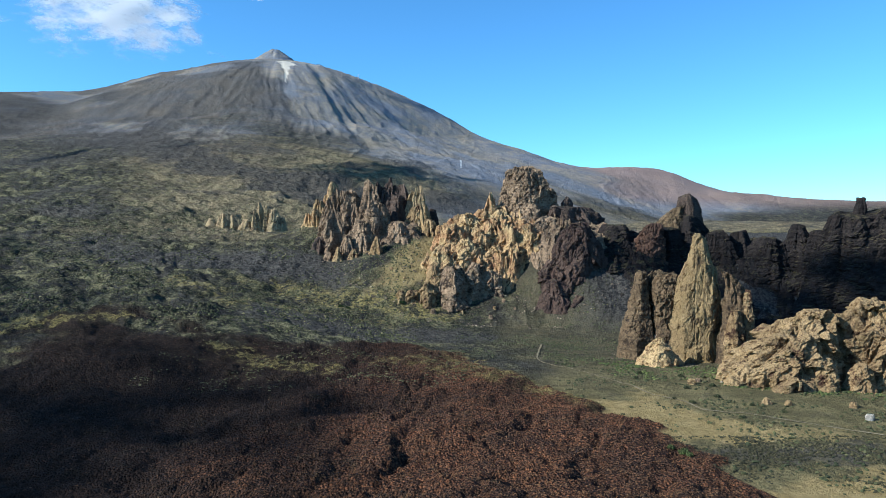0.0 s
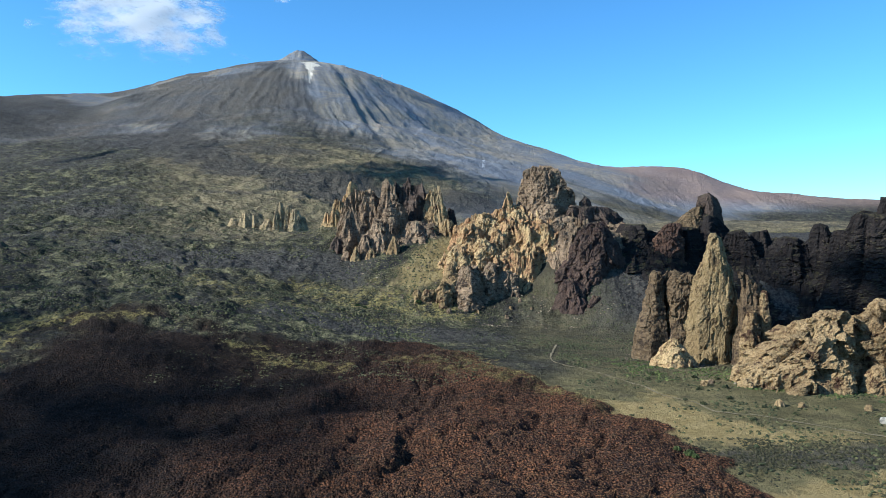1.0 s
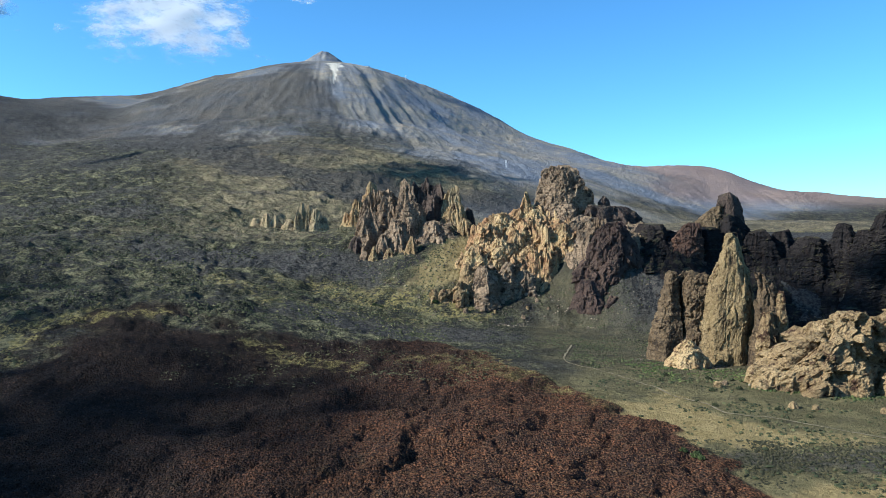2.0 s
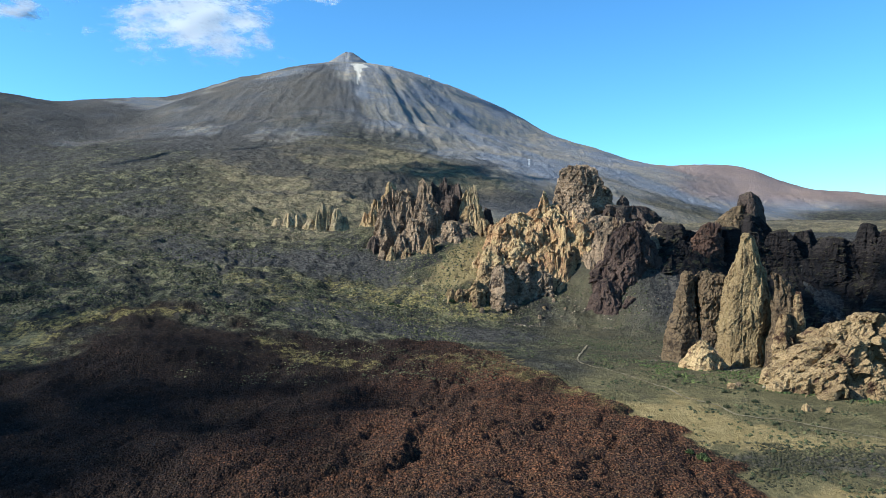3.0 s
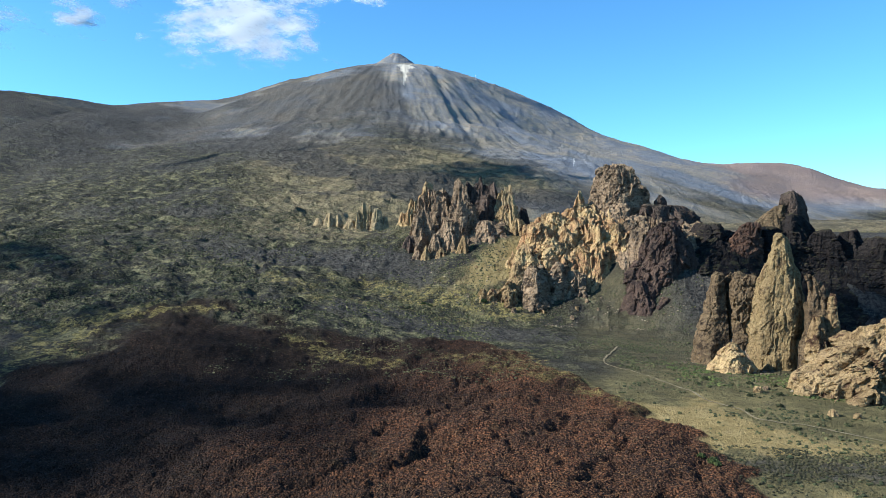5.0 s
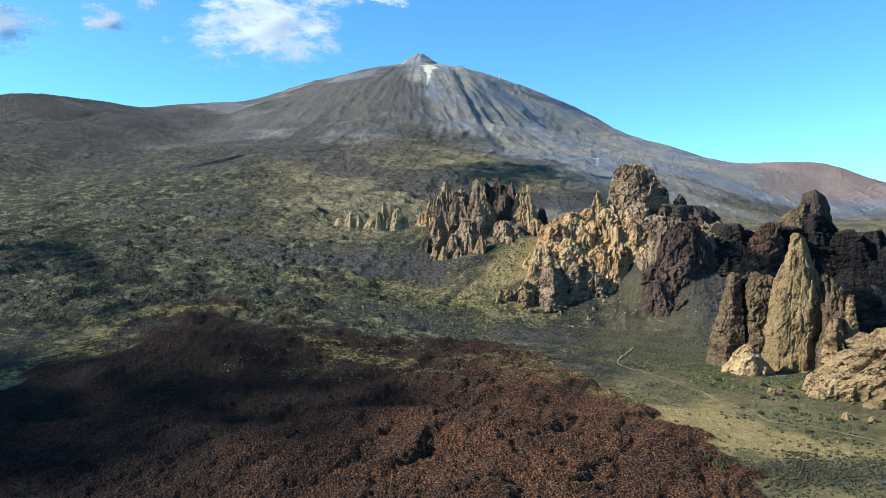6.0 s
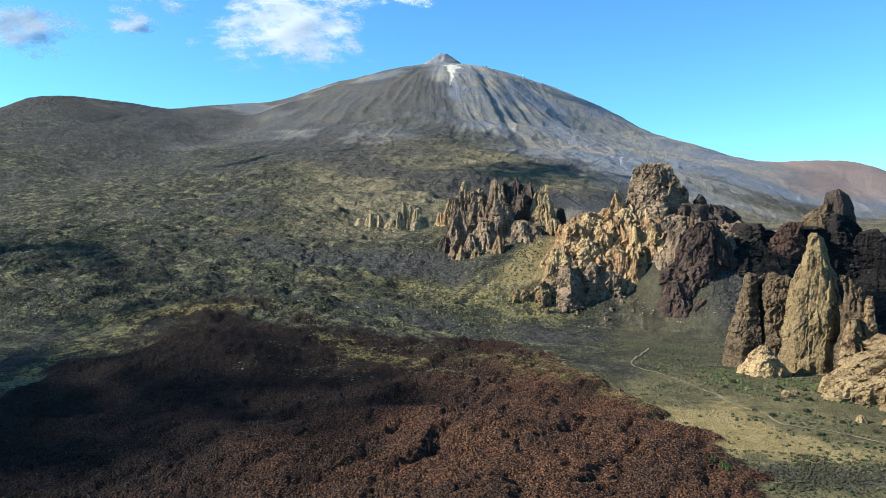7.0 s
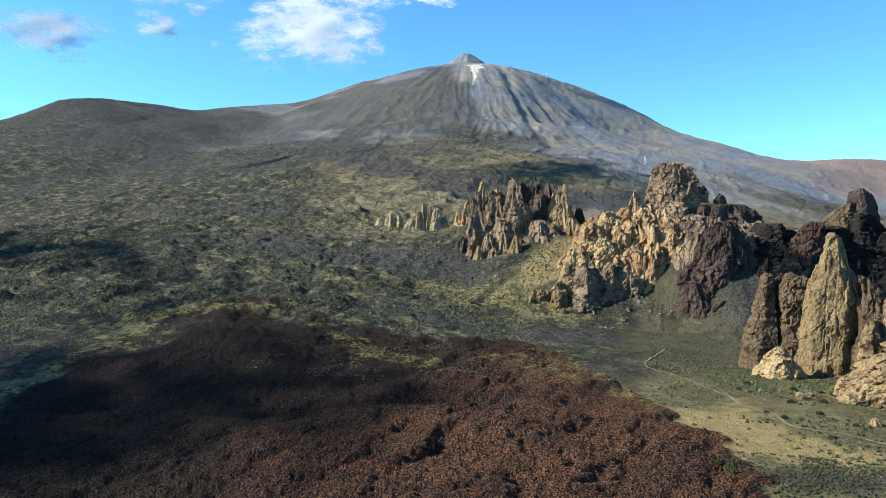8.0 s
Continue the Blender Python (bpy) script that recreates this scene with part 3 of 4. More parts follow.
    return tagged(ob, "narrow trodden footpath of pale dust across the plain", "path", kind="structure")


trail_strip()


# ---- rocks ----
def break_up(u, v, w, size, vert, seed):
    """Angular relief of weathered rock, about -1 to 1: broken blocks, cracks between them and a grain."""
    wu, wv, ww = (q + 0.35 * size * fbm(u / size, v / size, w / size + 7 * e, seed + 40 + e, 2) for e, q in enumerate((u, v, w)))
    d = 0.8 * facets(wu / size, wv / size, ww / size / vert, seed + 13, 1.3) + 0.28 * facets(wu / size * 2.7, wv / size * 2.7, ww / size / vert * 2.7, seed + 14, 1.3)
    d = d + 0.3 * fbm(u / size + seed, v / size, w / size / vert, seed + 15, 4, 0.55)
    return d - 2.2 * np.clip(crest(u / size / 1.9, v / size / 1.9, w / size / vert / 2.4, seed + 17, 2) - 0.68, 0, 1)


def crag(parent, name, material, x, y, top_z, rx, ry=None, top=0.3, wide=1.25, turn=0.0, lean=(0.0, 0.0), flute=0.16, rough=0.17, jag=0.07, bow=1.3, planes=9, seed=0,
         step=1.25, sink=3.0, vert=1.6):
    """One crag: an angular, fluted and weathered block that grows out of the ground up to top_z."""
    ry = ry or 0.8 * rx
    rng = np.random.default_rng(1000 + seed)
    ring = np.linspace(0, 2 * np.pi, 12, endpoint=False)
    base = float(np.min(land(x + rx * wide * np.cos(ring), y + ry * wide * np.sin(ring), False))) - sink
    h = top_z - base
    n = int(np.clip(2 * np.pi * max(rx, ry) / step, 36, 190))
    m = int(np.clip(h / step, 20, 120))
    a = np.linspace(0, 2 * np.pi, n, endpoint=False)[None, :]
    lev = np.linspace(0, 1, m)[:, None]
    r = np.full((m, n), 9.0)
    for k in range(planes):
        ak = 2 * np.pi * (k + 0.7 * (rng.random() - 0.5)) / planes
        foot, head, curve = wide * (0.85 + 0.35 * rng.random()), top * (0.45 + 1.2 * rng.random()), bow * (0.7 + 0.8 * rng.random())
        d = foot + (head - foot) * lev ** curve
        r = np.minimum(r, d / np.maximum(np.cos(a - ak), 0.08))
    close = np.sqrt(np.clip(1 - np.clip((lev - 0.955) / 0.045, 0, 1) ** 2, 0, 1))
    r = r * close
    r = r * (1 + flute * fbm(np.cos(a) * 1.9 + seed, np.sin(a) * 1.9, lev * 0.8, seed, 3, 0.6))
    r = r * (1 - 1.6 * flute * np.clip(crest(np.cos(a) * 2.3 + seed, np.sin(a) * 2.3, lev * 0.6, seed + 5, 2) - 0.70, 0, 1))
    u, v = rx * r * np.cos(a), ry * r * np.sin(a)
    zz = h * lev * (1 + jag * ramp(lev, 0.3, 1.0) * fbm(u / (0.5 * rx) + seed, v / (0.5 * rx), 0, seed + 9, 3, 0.65))
    size = float(np.clip(0.7 * min(rx, ry), 4.5, 15.0))
    k = rough * min(rx, ry, 26) * (0.4 + 0.6 * np.clip(r, 0, 1))
    d = break_up(u, v, zz, size, vert, seed) * k
    d = d + 0.3 * k * grain(u / 40, v / 40, zz / 2.6, seed + 3)
    d = d * np.clip(close * 2.5, 0, 1)
    zz = zz + 0.5 * k * close * fbm(u / size, v / size, zz / size + 9, seed + 19, 3) * ramp(lev, 0.05, 0.2)
    u, v = u + d * np.cos(a) + lean[0] * lev ** 1.3, v + d * np.sin(a) + lean[1] * lev ** 1.3
    c, s = math.cos(radians(turn)), math.sin(radians(turn))
    px, py, pz = parent.location
    verts = np.stack([x - px + u * c - v * s, y - py + u * s + v * c, base - pz + zz], -1)
    i = np.arange(n * m).reshape(m, n)
    j = np.roll(i, -1, axis=1)
    faces = np.stack([i[:-1], j[:-1], j[1:], i[1:]], -1).reshape(-1, 4)
    return mesh_object(name, verts.reshape(-1, 3), faces, material, parent)


def loft(parent, name, material, x, y, rows, seed=0, step=1.0, power=2.5, rough=2.0, size=7.0, vert=1.6, slot=1.0, jag=2.0, band=0.3, dip=(0.0, 0.0), turn=0.0, mass=0.9):
    """A rock drawn up through sections. Rows: height, then how far it reaches to -x, +x, -y and +y of (x, y). dip: the tilt of its beds along x and y."""
    z, left, right, front, back = np.array(rows, float).T
    m = int(np.clip((z[-1] - z[0]) / step, 24, 130))
    wide = max(np.ptp([left.min(), right.max()]), np.ptp([front.min(), back.max()]))
    n = int(np.clip(2.6 * wide / step, 48, 210))
    a = np.linspace(0, 2 * np.pi, n, endpoint=False)[None, :]
    lev = np.linspace(z[0], z[-1], m)[:, None]
    l, r, f, b = (np.interp(lev, z, q) for q in (left, right, front, back))
    ca, sa = np.cos(a), np.sin(a)
    rng = np.random.default_rng(2000 + seed)
    rr = np.full((m, n), 1.12)
    for k in range(int(round(2.4 * power))):
        ak = 2 * np.pi * (k + turn + 0.6 * (rng.random() - 0.5)) / int(round(2.4 * power)) + 0.25 * grain(lev / 38, k + 0.5, 0, seed)
        rr = np.minimum(rr, (0.9 + 0.16 * rng.random() + 0.12 * grain(lev / 17, k + 0.5, 0, seed + 1)) / np.maximum(np.cos(a - ak), 0.1))
    u = (l + r) / 2 + (r - l) / 2 * rr * ca
    v = (f + b) / 2 + (b - f) / 2 * rr * sa
    half = np.minimum(r - l, b - f) / 2
    hold = np.clip(half / (2.2 * rough + 0.5), 0.12, 1.0)
    w = lev + dip[0] * u + dip[1] * v + 0 * a
    d = rough * hold * (break_up(u, v, w, size, vert, seed) + mass * facets(u / 21 + seed, v / 21, w / 21 / vert, seed + 2, 1.4))
    crack = np.clip(crest(u / 13 + seed, v / 13, w / 13 / (4 * vert), seed + 6, 2) - 0.72, 0, 1)
    d = d - 9.0 * slot * hold * crack
    d = d + band * np.round(3 * grain(u / 50, v / 50, w / 2.4, seed + 8)) / 3
    out = np.stack([ca / np.maximum(r - l, 1), sa / np.maximum(b - f, 1)])
    out = out / np.hypot(out[0], out[1])
    high = ramp(lev, z[0] + 0.35 * np.ptp(z), z[-1])
    w = lev + jag * high * fbm(u / 5 + seed, v / 5, 0, seed + 9, 3, 0.6) + 0.25 * rough * fbm(u / 6, v / 6, lev / 6, seed + 11, 3)
    px, py, pz = parent.location
    verts = np.stack([x - px + u + d * out[0], y - py + v + d * out[1], w - pz], -1).reshape(-1, 3)
    top = verts[-n:].mean(axis=0)
    verts = np.concatenate([verts, [top]])
    i = np.arange(n * m).reshape(m, n)
    j = np.roll(i, -1, axis=1)
    faces = np.stack([i[:-1], j[:-1], j[1:], i[1:]], -1).reshape(-1, 4)
    cap = np.stack([i[-1], j[-1], np.full(n, n * m), np.full(n, n * m)], -1)
    faces = np.concatenate([np.concatenate([faces[:, [0, 1, 2]], faces[:, [0, 2, 3]]]), cap[:, :3]])
    return mesh_object(name, verts, faces, material, parent)


def rock_body(parent, name, material, x0, x1, y0, y1, rise, shape, seed, step=1.5, dip=9.0):
    """Broken rock between the crags: stepped blocks laid over the slope. shape(x, y): 1 inside, 0 outside."""
    x, y = np.meshgrid(np.arange(x0, x1, step), np.arange(y0, y1, step))
    wx, wy = x + 9 * fbm(x / 14, y / 14, 0, seed, 3), y + 9 * fbm(x / 14, y / 14, 3, seed + 1, 3)
    cover = shape(x + 14 * fbm(x / 30, y / 30, 0, seed + 2, 3), y + 14 * fbm(x / 30, y / 30, 5, seed + 3, 3))
    h = 0.7 * facets(wx / 32, wy / 40, None, seed, 1.3) + 0.22 * facets(wx / 13, wy / 15, None, seed + 4, 1.4) + 0.06 * facets(wx / 5.5, wy / 5.5, None, seed + 5, 1.2)
    h = h + 0.45 * (crest(wx / 34, wy / 60, 0, seed + 6, 2) - 0.5) + 0.1 * fbm(x / 5, y / 5, 0, seed + 9, 3)
    z = land(x, y, False) + cover * rise * (0.35 + h) - (1 - cover) * dip
    mx, my = 1.6 * fbm(x / 7, y / 7, z / 7, seed + 7, 3), 2.2 * fbm(x / 7, y / 7, z / 7 + 9, seed + 8, 3)
    i = np.arange(x.size).reshape(x.shape)
    f = np.stack([i[:-1, :-1], i[:-1, 1:], i[1:, 1:], i[1:, :-1]], -1).reshape(-1, 4)
    f = f[(cover.ravel()[f] > 0.02).any(axis=1)]
    px, py, pz = parent.location
    return mesh_object(name, np.stack([x + mx - px, y + my - py, z - pz], -1).reshape(-1, 3), f, material, parent)


def oval(cx, cy, rx, ry, turn=0.0, soft=0.25):
    c, s = math.cos(radians(turn)), math.sin(radians(turn))
    return lambda x, y: 1 - ramp(np.hypot(((x - cx) * c + (y - cy) * s) / rx, ((y - cy) * c - (x - cx) * s) / ry), 1 - soft, 1)


def rock(name, x, y, label, category, group=""):
    e = new(name)
    e.location = (x, y, float(land(x, y, False)))
    return tagged(e, label, category, group)


def crags(parent, name, rows, **more):
    """Rows: material, x, y, height of the top, half width, top width, seed."""
    for material, x, y, top_z, r, top, seed in rows:
        crag(parent, name, material, x, y, top_z, r, top=top, seed=seed, **more)


# the pinnacle on the plain
pinnacle = rock("rock_pinnacle", 226, 678, "tall tan tuff pinnacle with a lower side tower on the plain", "rock pinnacle")
loft(pinnacle, "main_tower", TAN, 236, 671, [(-4, -24, 20, -20, 18), (16, -23, 20, -20, 18), (41, -25, 20, -19, 17), (63, -21, 21, -17, 16), (88, -15, 19, -13, 13), (93, -13, 18, -12, 12), (104, -8.5, 12, -9, 9),
     (115, -5.5, 9.5, -7, 7), (124, -3.5, 7, -4.5, 5), (128, -1, 3, -1.5, 2)], 163, 0.8, 2.8, 1.5, 8.0, 2.8, 1.1, 1.4, 0.12)
loft(pinnacle, "side_blade", TUFF, 224, 669, [(60, -6, 8, -6, 6), (84, -4, 7, -4, 5), (96, -2, 5, -3, 4), (103, 0, 3, -1, 2)], 166, 0.7, 2.2, 0.9, 5.0, 2.5, 0.8, 1.2, 0.1)
loft(pinnacle, "left_tower", UMBER, 186, 692, [(0, -18, 23, -26, 16), (9, -17, 22, -24, 15), (32, -15, 17, -18, 13), (55, -8, 13, -13, 11), (72, -4, 12, -9, 9), (88, -1, 10, -6, 7), (92, 1, 8, -4, 4)],
     102, 0.8, 2.2, 0.9, 6.0, 1.0, 0.8, 1.4, 0.55)
loft(pinnacle, "rear_wall", UMBER, 206, 700, [(0, -16, 14, -14, 12), (40, -13, 13, -11, 10), (74, -11, 12, -8, 8), (86, -9, 11, -6, 6), (90, -3, 8, -3, 4)], 103, 0.9, 2.6, 2.2, 6.0, 1.8, 1.2, 3.0, 0.3)
loft(pinnacle, "rear_wall", UMBER, 211, 682, [(0, -14, 14, -16, 16), (46, -12, 13, -13, 14), (74, -11, 12, -11, 12), (86, -9, 11, -8, 9), (91, -4, 8, -4, 5)], 110, 0.9, 2.4, 2.0, 6.0, 1.8, 1.2, 3.0, 0.3)
loft(pinnacle, "dark_tower", UMBER, 264, 647, [(6, -16, 19, -14, 16), (44, -13, 14, -11, 14), (55, -12, 12, -10, 13), (71, -12, 8, -8, 11), (81, -11, 5, -6, 9), (89, -12, -2, -4, 6), (95, -13, -8, -2, 3)],
     105, 0.9, 2.4, 1.8, 7.0, 2.4, 1.3, 1.6, 0.2)
loft(pinnacle, "lobe", TUFF, 258, 634, [(6, -10, 10, -9, 10), (32, -9, 9, -8, 9), (48, -7, 7, -6, 8), (61, -3, 3, -2, 5)], 106, 0.8, 2.2, 1.2, 5.0, 2.0, 1.0, 1.0, 0.2)
loft(pinnacle, "lobe", TUFF, 270, 638, [(12, -6, 7, -6, 8), (52, -5, 5, -5, 7), (70, -4, 3, -3, 5), (80, -1.5, 1.5, -1, 2)], 107, 0.8, 2.2, 1.0, 5.0, 2.0, 1.0, 1.0, 0.2)
loft(pinnacle, "foot_knob", OCHRE, 192, 638, [(4, -21, 19, -15, 14), (16, -19, 18, -13, 13), (24, -13, 12, -9, 10), (31, -8, 7, -5, 7), (36, -2, 3, -2, 3)], 108, 0.7, 2.2, 1.7, 6.0, 1.2, 0.9, 1.2, 0.2)
crag(pinnacle, "talus_cone", BROWN, 210, 684, 50, 18, 18, 0.1, 1.5, seed=109, rough=0.035, flute=0.06, bow=0.8)

outcrop = rock("rock_outcrop", 300, 566, "low rugged tan outcrop of cavernous rock beside the plain", "rock outcrop")
loft(outcrop, "slab", TUFF, 268, 568, [(-4, -46, 46, -36, 40), (8, -45, 46, -34, 38), (24, -42, 45, -29, 34), (38, -28, 44, -23, 30), (50, -13, 42, -16, 26), (61, 8, 41, -9, 20), (69, 24, 37, -2, 10)],
     112, 0.85, 2.6, 2.6, 10.0, 0.9, 1.9, 2.4, 0.35, (-0.45, 0.2), 0.0, 2.7)
loft(outcrop, "slab", TUFF, 338, 566, [(-4, -30, 46, -40, 40), (22, -28, 46, -33, 36), (48, -25, 42, -23, 30), (64, -20, 36, -14, 22), (73, -12, 22, -7, 14), (78, -4, 8, -2, 6)],
     115, 0.85, 2.8, 2.6, 11.0, 0.9, 2.1, 2.4, 0.35, (-0.4, 0.2), 0.0, 2.7)
loft(outcrop, "slab", TUFF, 404, 575, [(-4, -40, 50, -40, 40), (40, -36, 46, -30, 36), (70, -28, 34, -18, 26), (84, -16, 16, -8, 14), (90, -5, 5, -2, 6)], 116, 1.1, 2.8, 3.6, 10.0, 0.9, 1.0, 2.4, 0.35, (-0.4, 0.2), 0.0, 1.9)
for gx, gy, gz, gr, gs in ((240, 552, 27, 11, 111), (312, 536, 33, 12, 119), (288, 541, 36, 13, 120), (268, 543, 20, 9, 118), (352, 540, 44, 13, 122), (424, 585, 74, 26, 117)):
    loft(outcrop, "buttress", TUFF, gx, gy, [(-4, -gr, gr, -gr, gr), (0.45 * gz, -0.85 * gr, 0.9 * gr, -0.75 * gr, gr), (0.8 * gz, -0.5 * gr, 0.65 * gr, -0.4 * gr, 0.8 * gr), (gz, -0.15 * gr, 0.3 * gr, -0.1 * gr, 0.4 * gr)],
         gs, 0.8, 2.4, 1.9, 6.0, 1.0, 1.0, 1.2, 0.3, (-0.4, 0.2))
loft(outcrop, "front_knob", OCHRE, 330, 521, [(-3, -9, 9, -7, 8), (9, -8, 8, -6, 7), (17, -5, 5, -4, 5), (21, -1, 2, -1, 2)], 121, 0.6, 2.4, 1.2, 5.0, 1.0, 0.8, 0.8, 0.2)

# dark spires on the slope
spires = rock("rock_spires", -95, 1085, "cluster of dark jagged rock spires on a grassy slope", "rock spires")
crags(spires, "spire", [(OCHRE, -224, 1200, 152, 9, 0.25, 131), (OCHRE, -210, 1195, 160, 10, 0.3, 132), (OCHRE, -188, 1228, 199, 20, 0.4, 133), (TUFF, -205, 1215, 176, 16, 0.3, 134),
                        (BROWN, -148, 1165, 190, 16, 0.4, 135), (BROWN, -114, 1112, 192, 25, 0.32, 136), (GREY, -82, 1125, 200, 18, 0.4, 137), (GREY, -66, 1120, 198, 18, 0.35, 138),
                        (PALE, -37, 1100, 190, 13, 0.3, 139), (GREY, -15, 1150, 156, 9, 0.5, 140)], flute=0.3, jag=0.12, vert=3.5)
crags(spires, "buttress", [(BROWN, -165, 1085, 156, 22, 0.25, 141), (BROWN, -140, 1048, 122, 13, 0.25, 142), (BROWN, -120, 1060, 142, 20, 0.3, 143), (BROWN, -66, 1068, 140, 24, 0.22, 144),
                           (TUFF, -20, 1078, 142, 12, 0.5, 145), (BROWN, -95, 1080, 165, 22, 0.35, 146), (GREY, -182, 1072, 118, 15, 0.25, 147), (GREY, -74, 1110, 180, 24, 0.5, 148), (TUFF, -36, 1096, 164, 15, 0.5, 149), (BROWN, -140, 1120, 178, 20, 0.5, 150)], flute=0.3, vert=3.5)
loft(spires, "rear_wall", BROWN, -158, 1128, [(60, -50, 44, -44, 30), (110, -42, 40, -34, 26), (150, -32, 34, -22, 20), (172, -22, 28, -13, 14), (184, -12, 20, -7, 8)], 157, 1.1, 2.6, 3.0, 8.0, 3.2, 2.0, 9.0, 0.2)
loft(spires, "rear_wall", GREY, -92, 1126, [(60, -52, 50, -46, 30), (110, -46, 46, -36, 26), (150, -40, 40, -24, 20), (176, -34, 34, -13, 14), (188, -24, 26, -7, 8)], 160, 1.1, 2.6, 3.2, 8.0, 3.6, 2.2, 11.0, 0.2)
loft(spires, "rear_wall", TUFF, -42, 1112, [(80, -30, 28, -34, 24), (124, -26, 25, -26, 20), (150, -20, 20, -16, 14), (170, -13, 11, -9, 9), (182, -6, 4, -4, 4)], 161, 1.0, 2.4, 2.4, 7.0, 3.2, 1.8, 7.0, 0.2)
crag(spires, "rear_wall", OCHRE, -196, 1205, 158, 30, 16, 0.6, 1.0, bow=1.4, seed=158, vert=2.0)
crag(spires, "rear_wall", BROWN, -30, 1104, 148, 20, 14, 0.25, 1.3, bow=1.0, seed=159, vert=3.0)
rock_body(spires, "rock_body", BROWN, -190, 0, 1025, 1150, 20, oval(-100, 1085, 88, 52, 0), 381)
rock_body(spires, "rock_body", OCHRE, -250, -150, 1160, 1250, 12, oval(-200, 1205, 46, 36, 0), 391)
crags(spires, "blade", [(TUFF, -127, 1030, 103, 7, 0.2, 151), (TUFF, -94, 1030, 119, 9, 0.2, 152), (BROWN, -165, 1040, 98, 7, 0.25, 153), (TUFF, -150, 1034, 104, 7, 0.2, 154),
                        (TUFF, -109, 1036, 98, 7, 0.3, 155), (PALE, -52, 1098, 172, 6, 0.3, 156)], step=1.0, vert=3.0)

# the central massif
massif = rock("rock_massif", 90, 1030, "rugged ochre and brown rock massif with a block tower on top", "rock massif")
loft(massif, "summit_tower", BROWN, 118, 1080, [(140, -42, 50, -28, 24), (164, -30, 54, -24, 22), (177, -29, 54, -23, 20), (188, -26, 47, -21, 18), (192, -24, 38, -20, 17), (205, -22, 33, -18, 16), (213, -20, 28, -16, 14),
     (219, -14, 20, -11, 10), (221, -8, 12, -6, 6)], 201, 1.1, 3.0, 2.6, 9.0, 1.2, 1.0, 3.0, 0.5)
crag(massif, "summit_block", GREY, 184, 1074, 176, 10, 9, 0.55, 1.3, seed=204)
loft(massif, "dark_buttress", PURPLE, 172, 950, [(5, -44, 36, -36, 30), (35, -50, 42, -33, 28), (73, -44, 42, -28, 26), (91, -27, 40, -24, 24), (121, -18, 27, -16, 18), (132, -8, 22, -10, 12), (138, 4, 17, -5, 6)],
     205, 1.0, 2.4, 3.2, 9.0, 1.8, 1.3, 2.4, 0.3)
crag(massif, "dark_buttress", PURPLE, 142, 922, 66, 20, 16, 0.4, 1.25, seed=206)
crag(massif, "dark_buttress", PURPLE, 176, 912, 48, 15, 13, 0.4, 1.25, seed=207)
crag(massif, "cap_ledge", GREY, 190, 1052, 161, 36, 24, 0.7, 1.1, bow=2.2, seed=208, jag=0.05)
for material, cx, cy, cz, cr, seed in ((OCHRE, 56, 1060, 158, 17, 211), (OCHRE, 12, 1012, 136, 18, 212), (OCHRE, 36, 1032, 151, 19, 213), (OCHRE, 66, 1022, 143, 18, 214), (OCHRE, 97, 1008, 132, 16, 215), (OCHRE, 120, 1002, 135, 17, 216),
                                       (OCHRE, 128, 984, 108, 11, 217), (OCHRE, 72, 980, 108, 12, 218), (OCHRE, 98, 984, 110, 10, 226), (BROWN, 12, 938, 81, 18, 219), (TUFF, -10, 944, 84, 13, 220), (TUFF, -20, 925, 60, 10, 221),
                                       (OCHRE, -2, 980, 106, 14, 228), (BROWN, 142, 1012, 146, 20, 229), (BROWN, 118, 1048, 163, 22, 231), (TUFF, 24, 1044, 150, 12, 232), (OCHRE, 32, 984, 116, 15, 227), (BROWN, 42, 950, 84, 14, 224),
                                       (BROWN, 64, 952, 74, 13, 225), (TUFF, -54, 926, 50, 7, 222), (TUFF, -40, 926, 54, 8, 223), (BROWN, 10, 920, 44, 10, 233), (OCHRE, 50, 1000, 128, 12, 234), (OCHRE, 84, 1040, 156, 15, 235)):
    foot = float(land(cx, cy - cr, False)) - 8
    tall = cz - foot
    loft(massif, "crag", material, cx, cy, [(foot, -1.5 * cr, 1.45 * cr, -1.3 * cr, 1.4 * cr), (foot + 0.4 * tall, -1.2 * cr, 1.2 * cr, -1.0 * cr, 1.2 * cr), (foot + 0.75 * tall, -0.85 * cr, 0.95 * cr, -0.65 * cr, cr),
                                            (foot + 0.93 * tall, -0.55 * cr, 0.65 * cr, -0.35 * cr, 0.7 * cr), (cz, -0.2 * cr, 0.35 * cr, -0.1 * cr, 0.4 * cr)],
         seed, 1.1, 2.2, 0.9 + 0.1 * cr, 0.75 * cr, 1.1, 1.3, 3.0, 0.3, (-0.2, 0.1), 0.0, 1.5)
rng = np.random.default_rng(5)
rock_body(massif, "rock_body", OCHRE, -40, 165, 915, 1085, 32, oval(62, 1014, 92, 66, 8), 341, 1.2)
rock_body(massif, "rock_body", BROWN, 95, 250, 900, 1100, 22, oval(178, 1010, 66, 92, 0), 351)

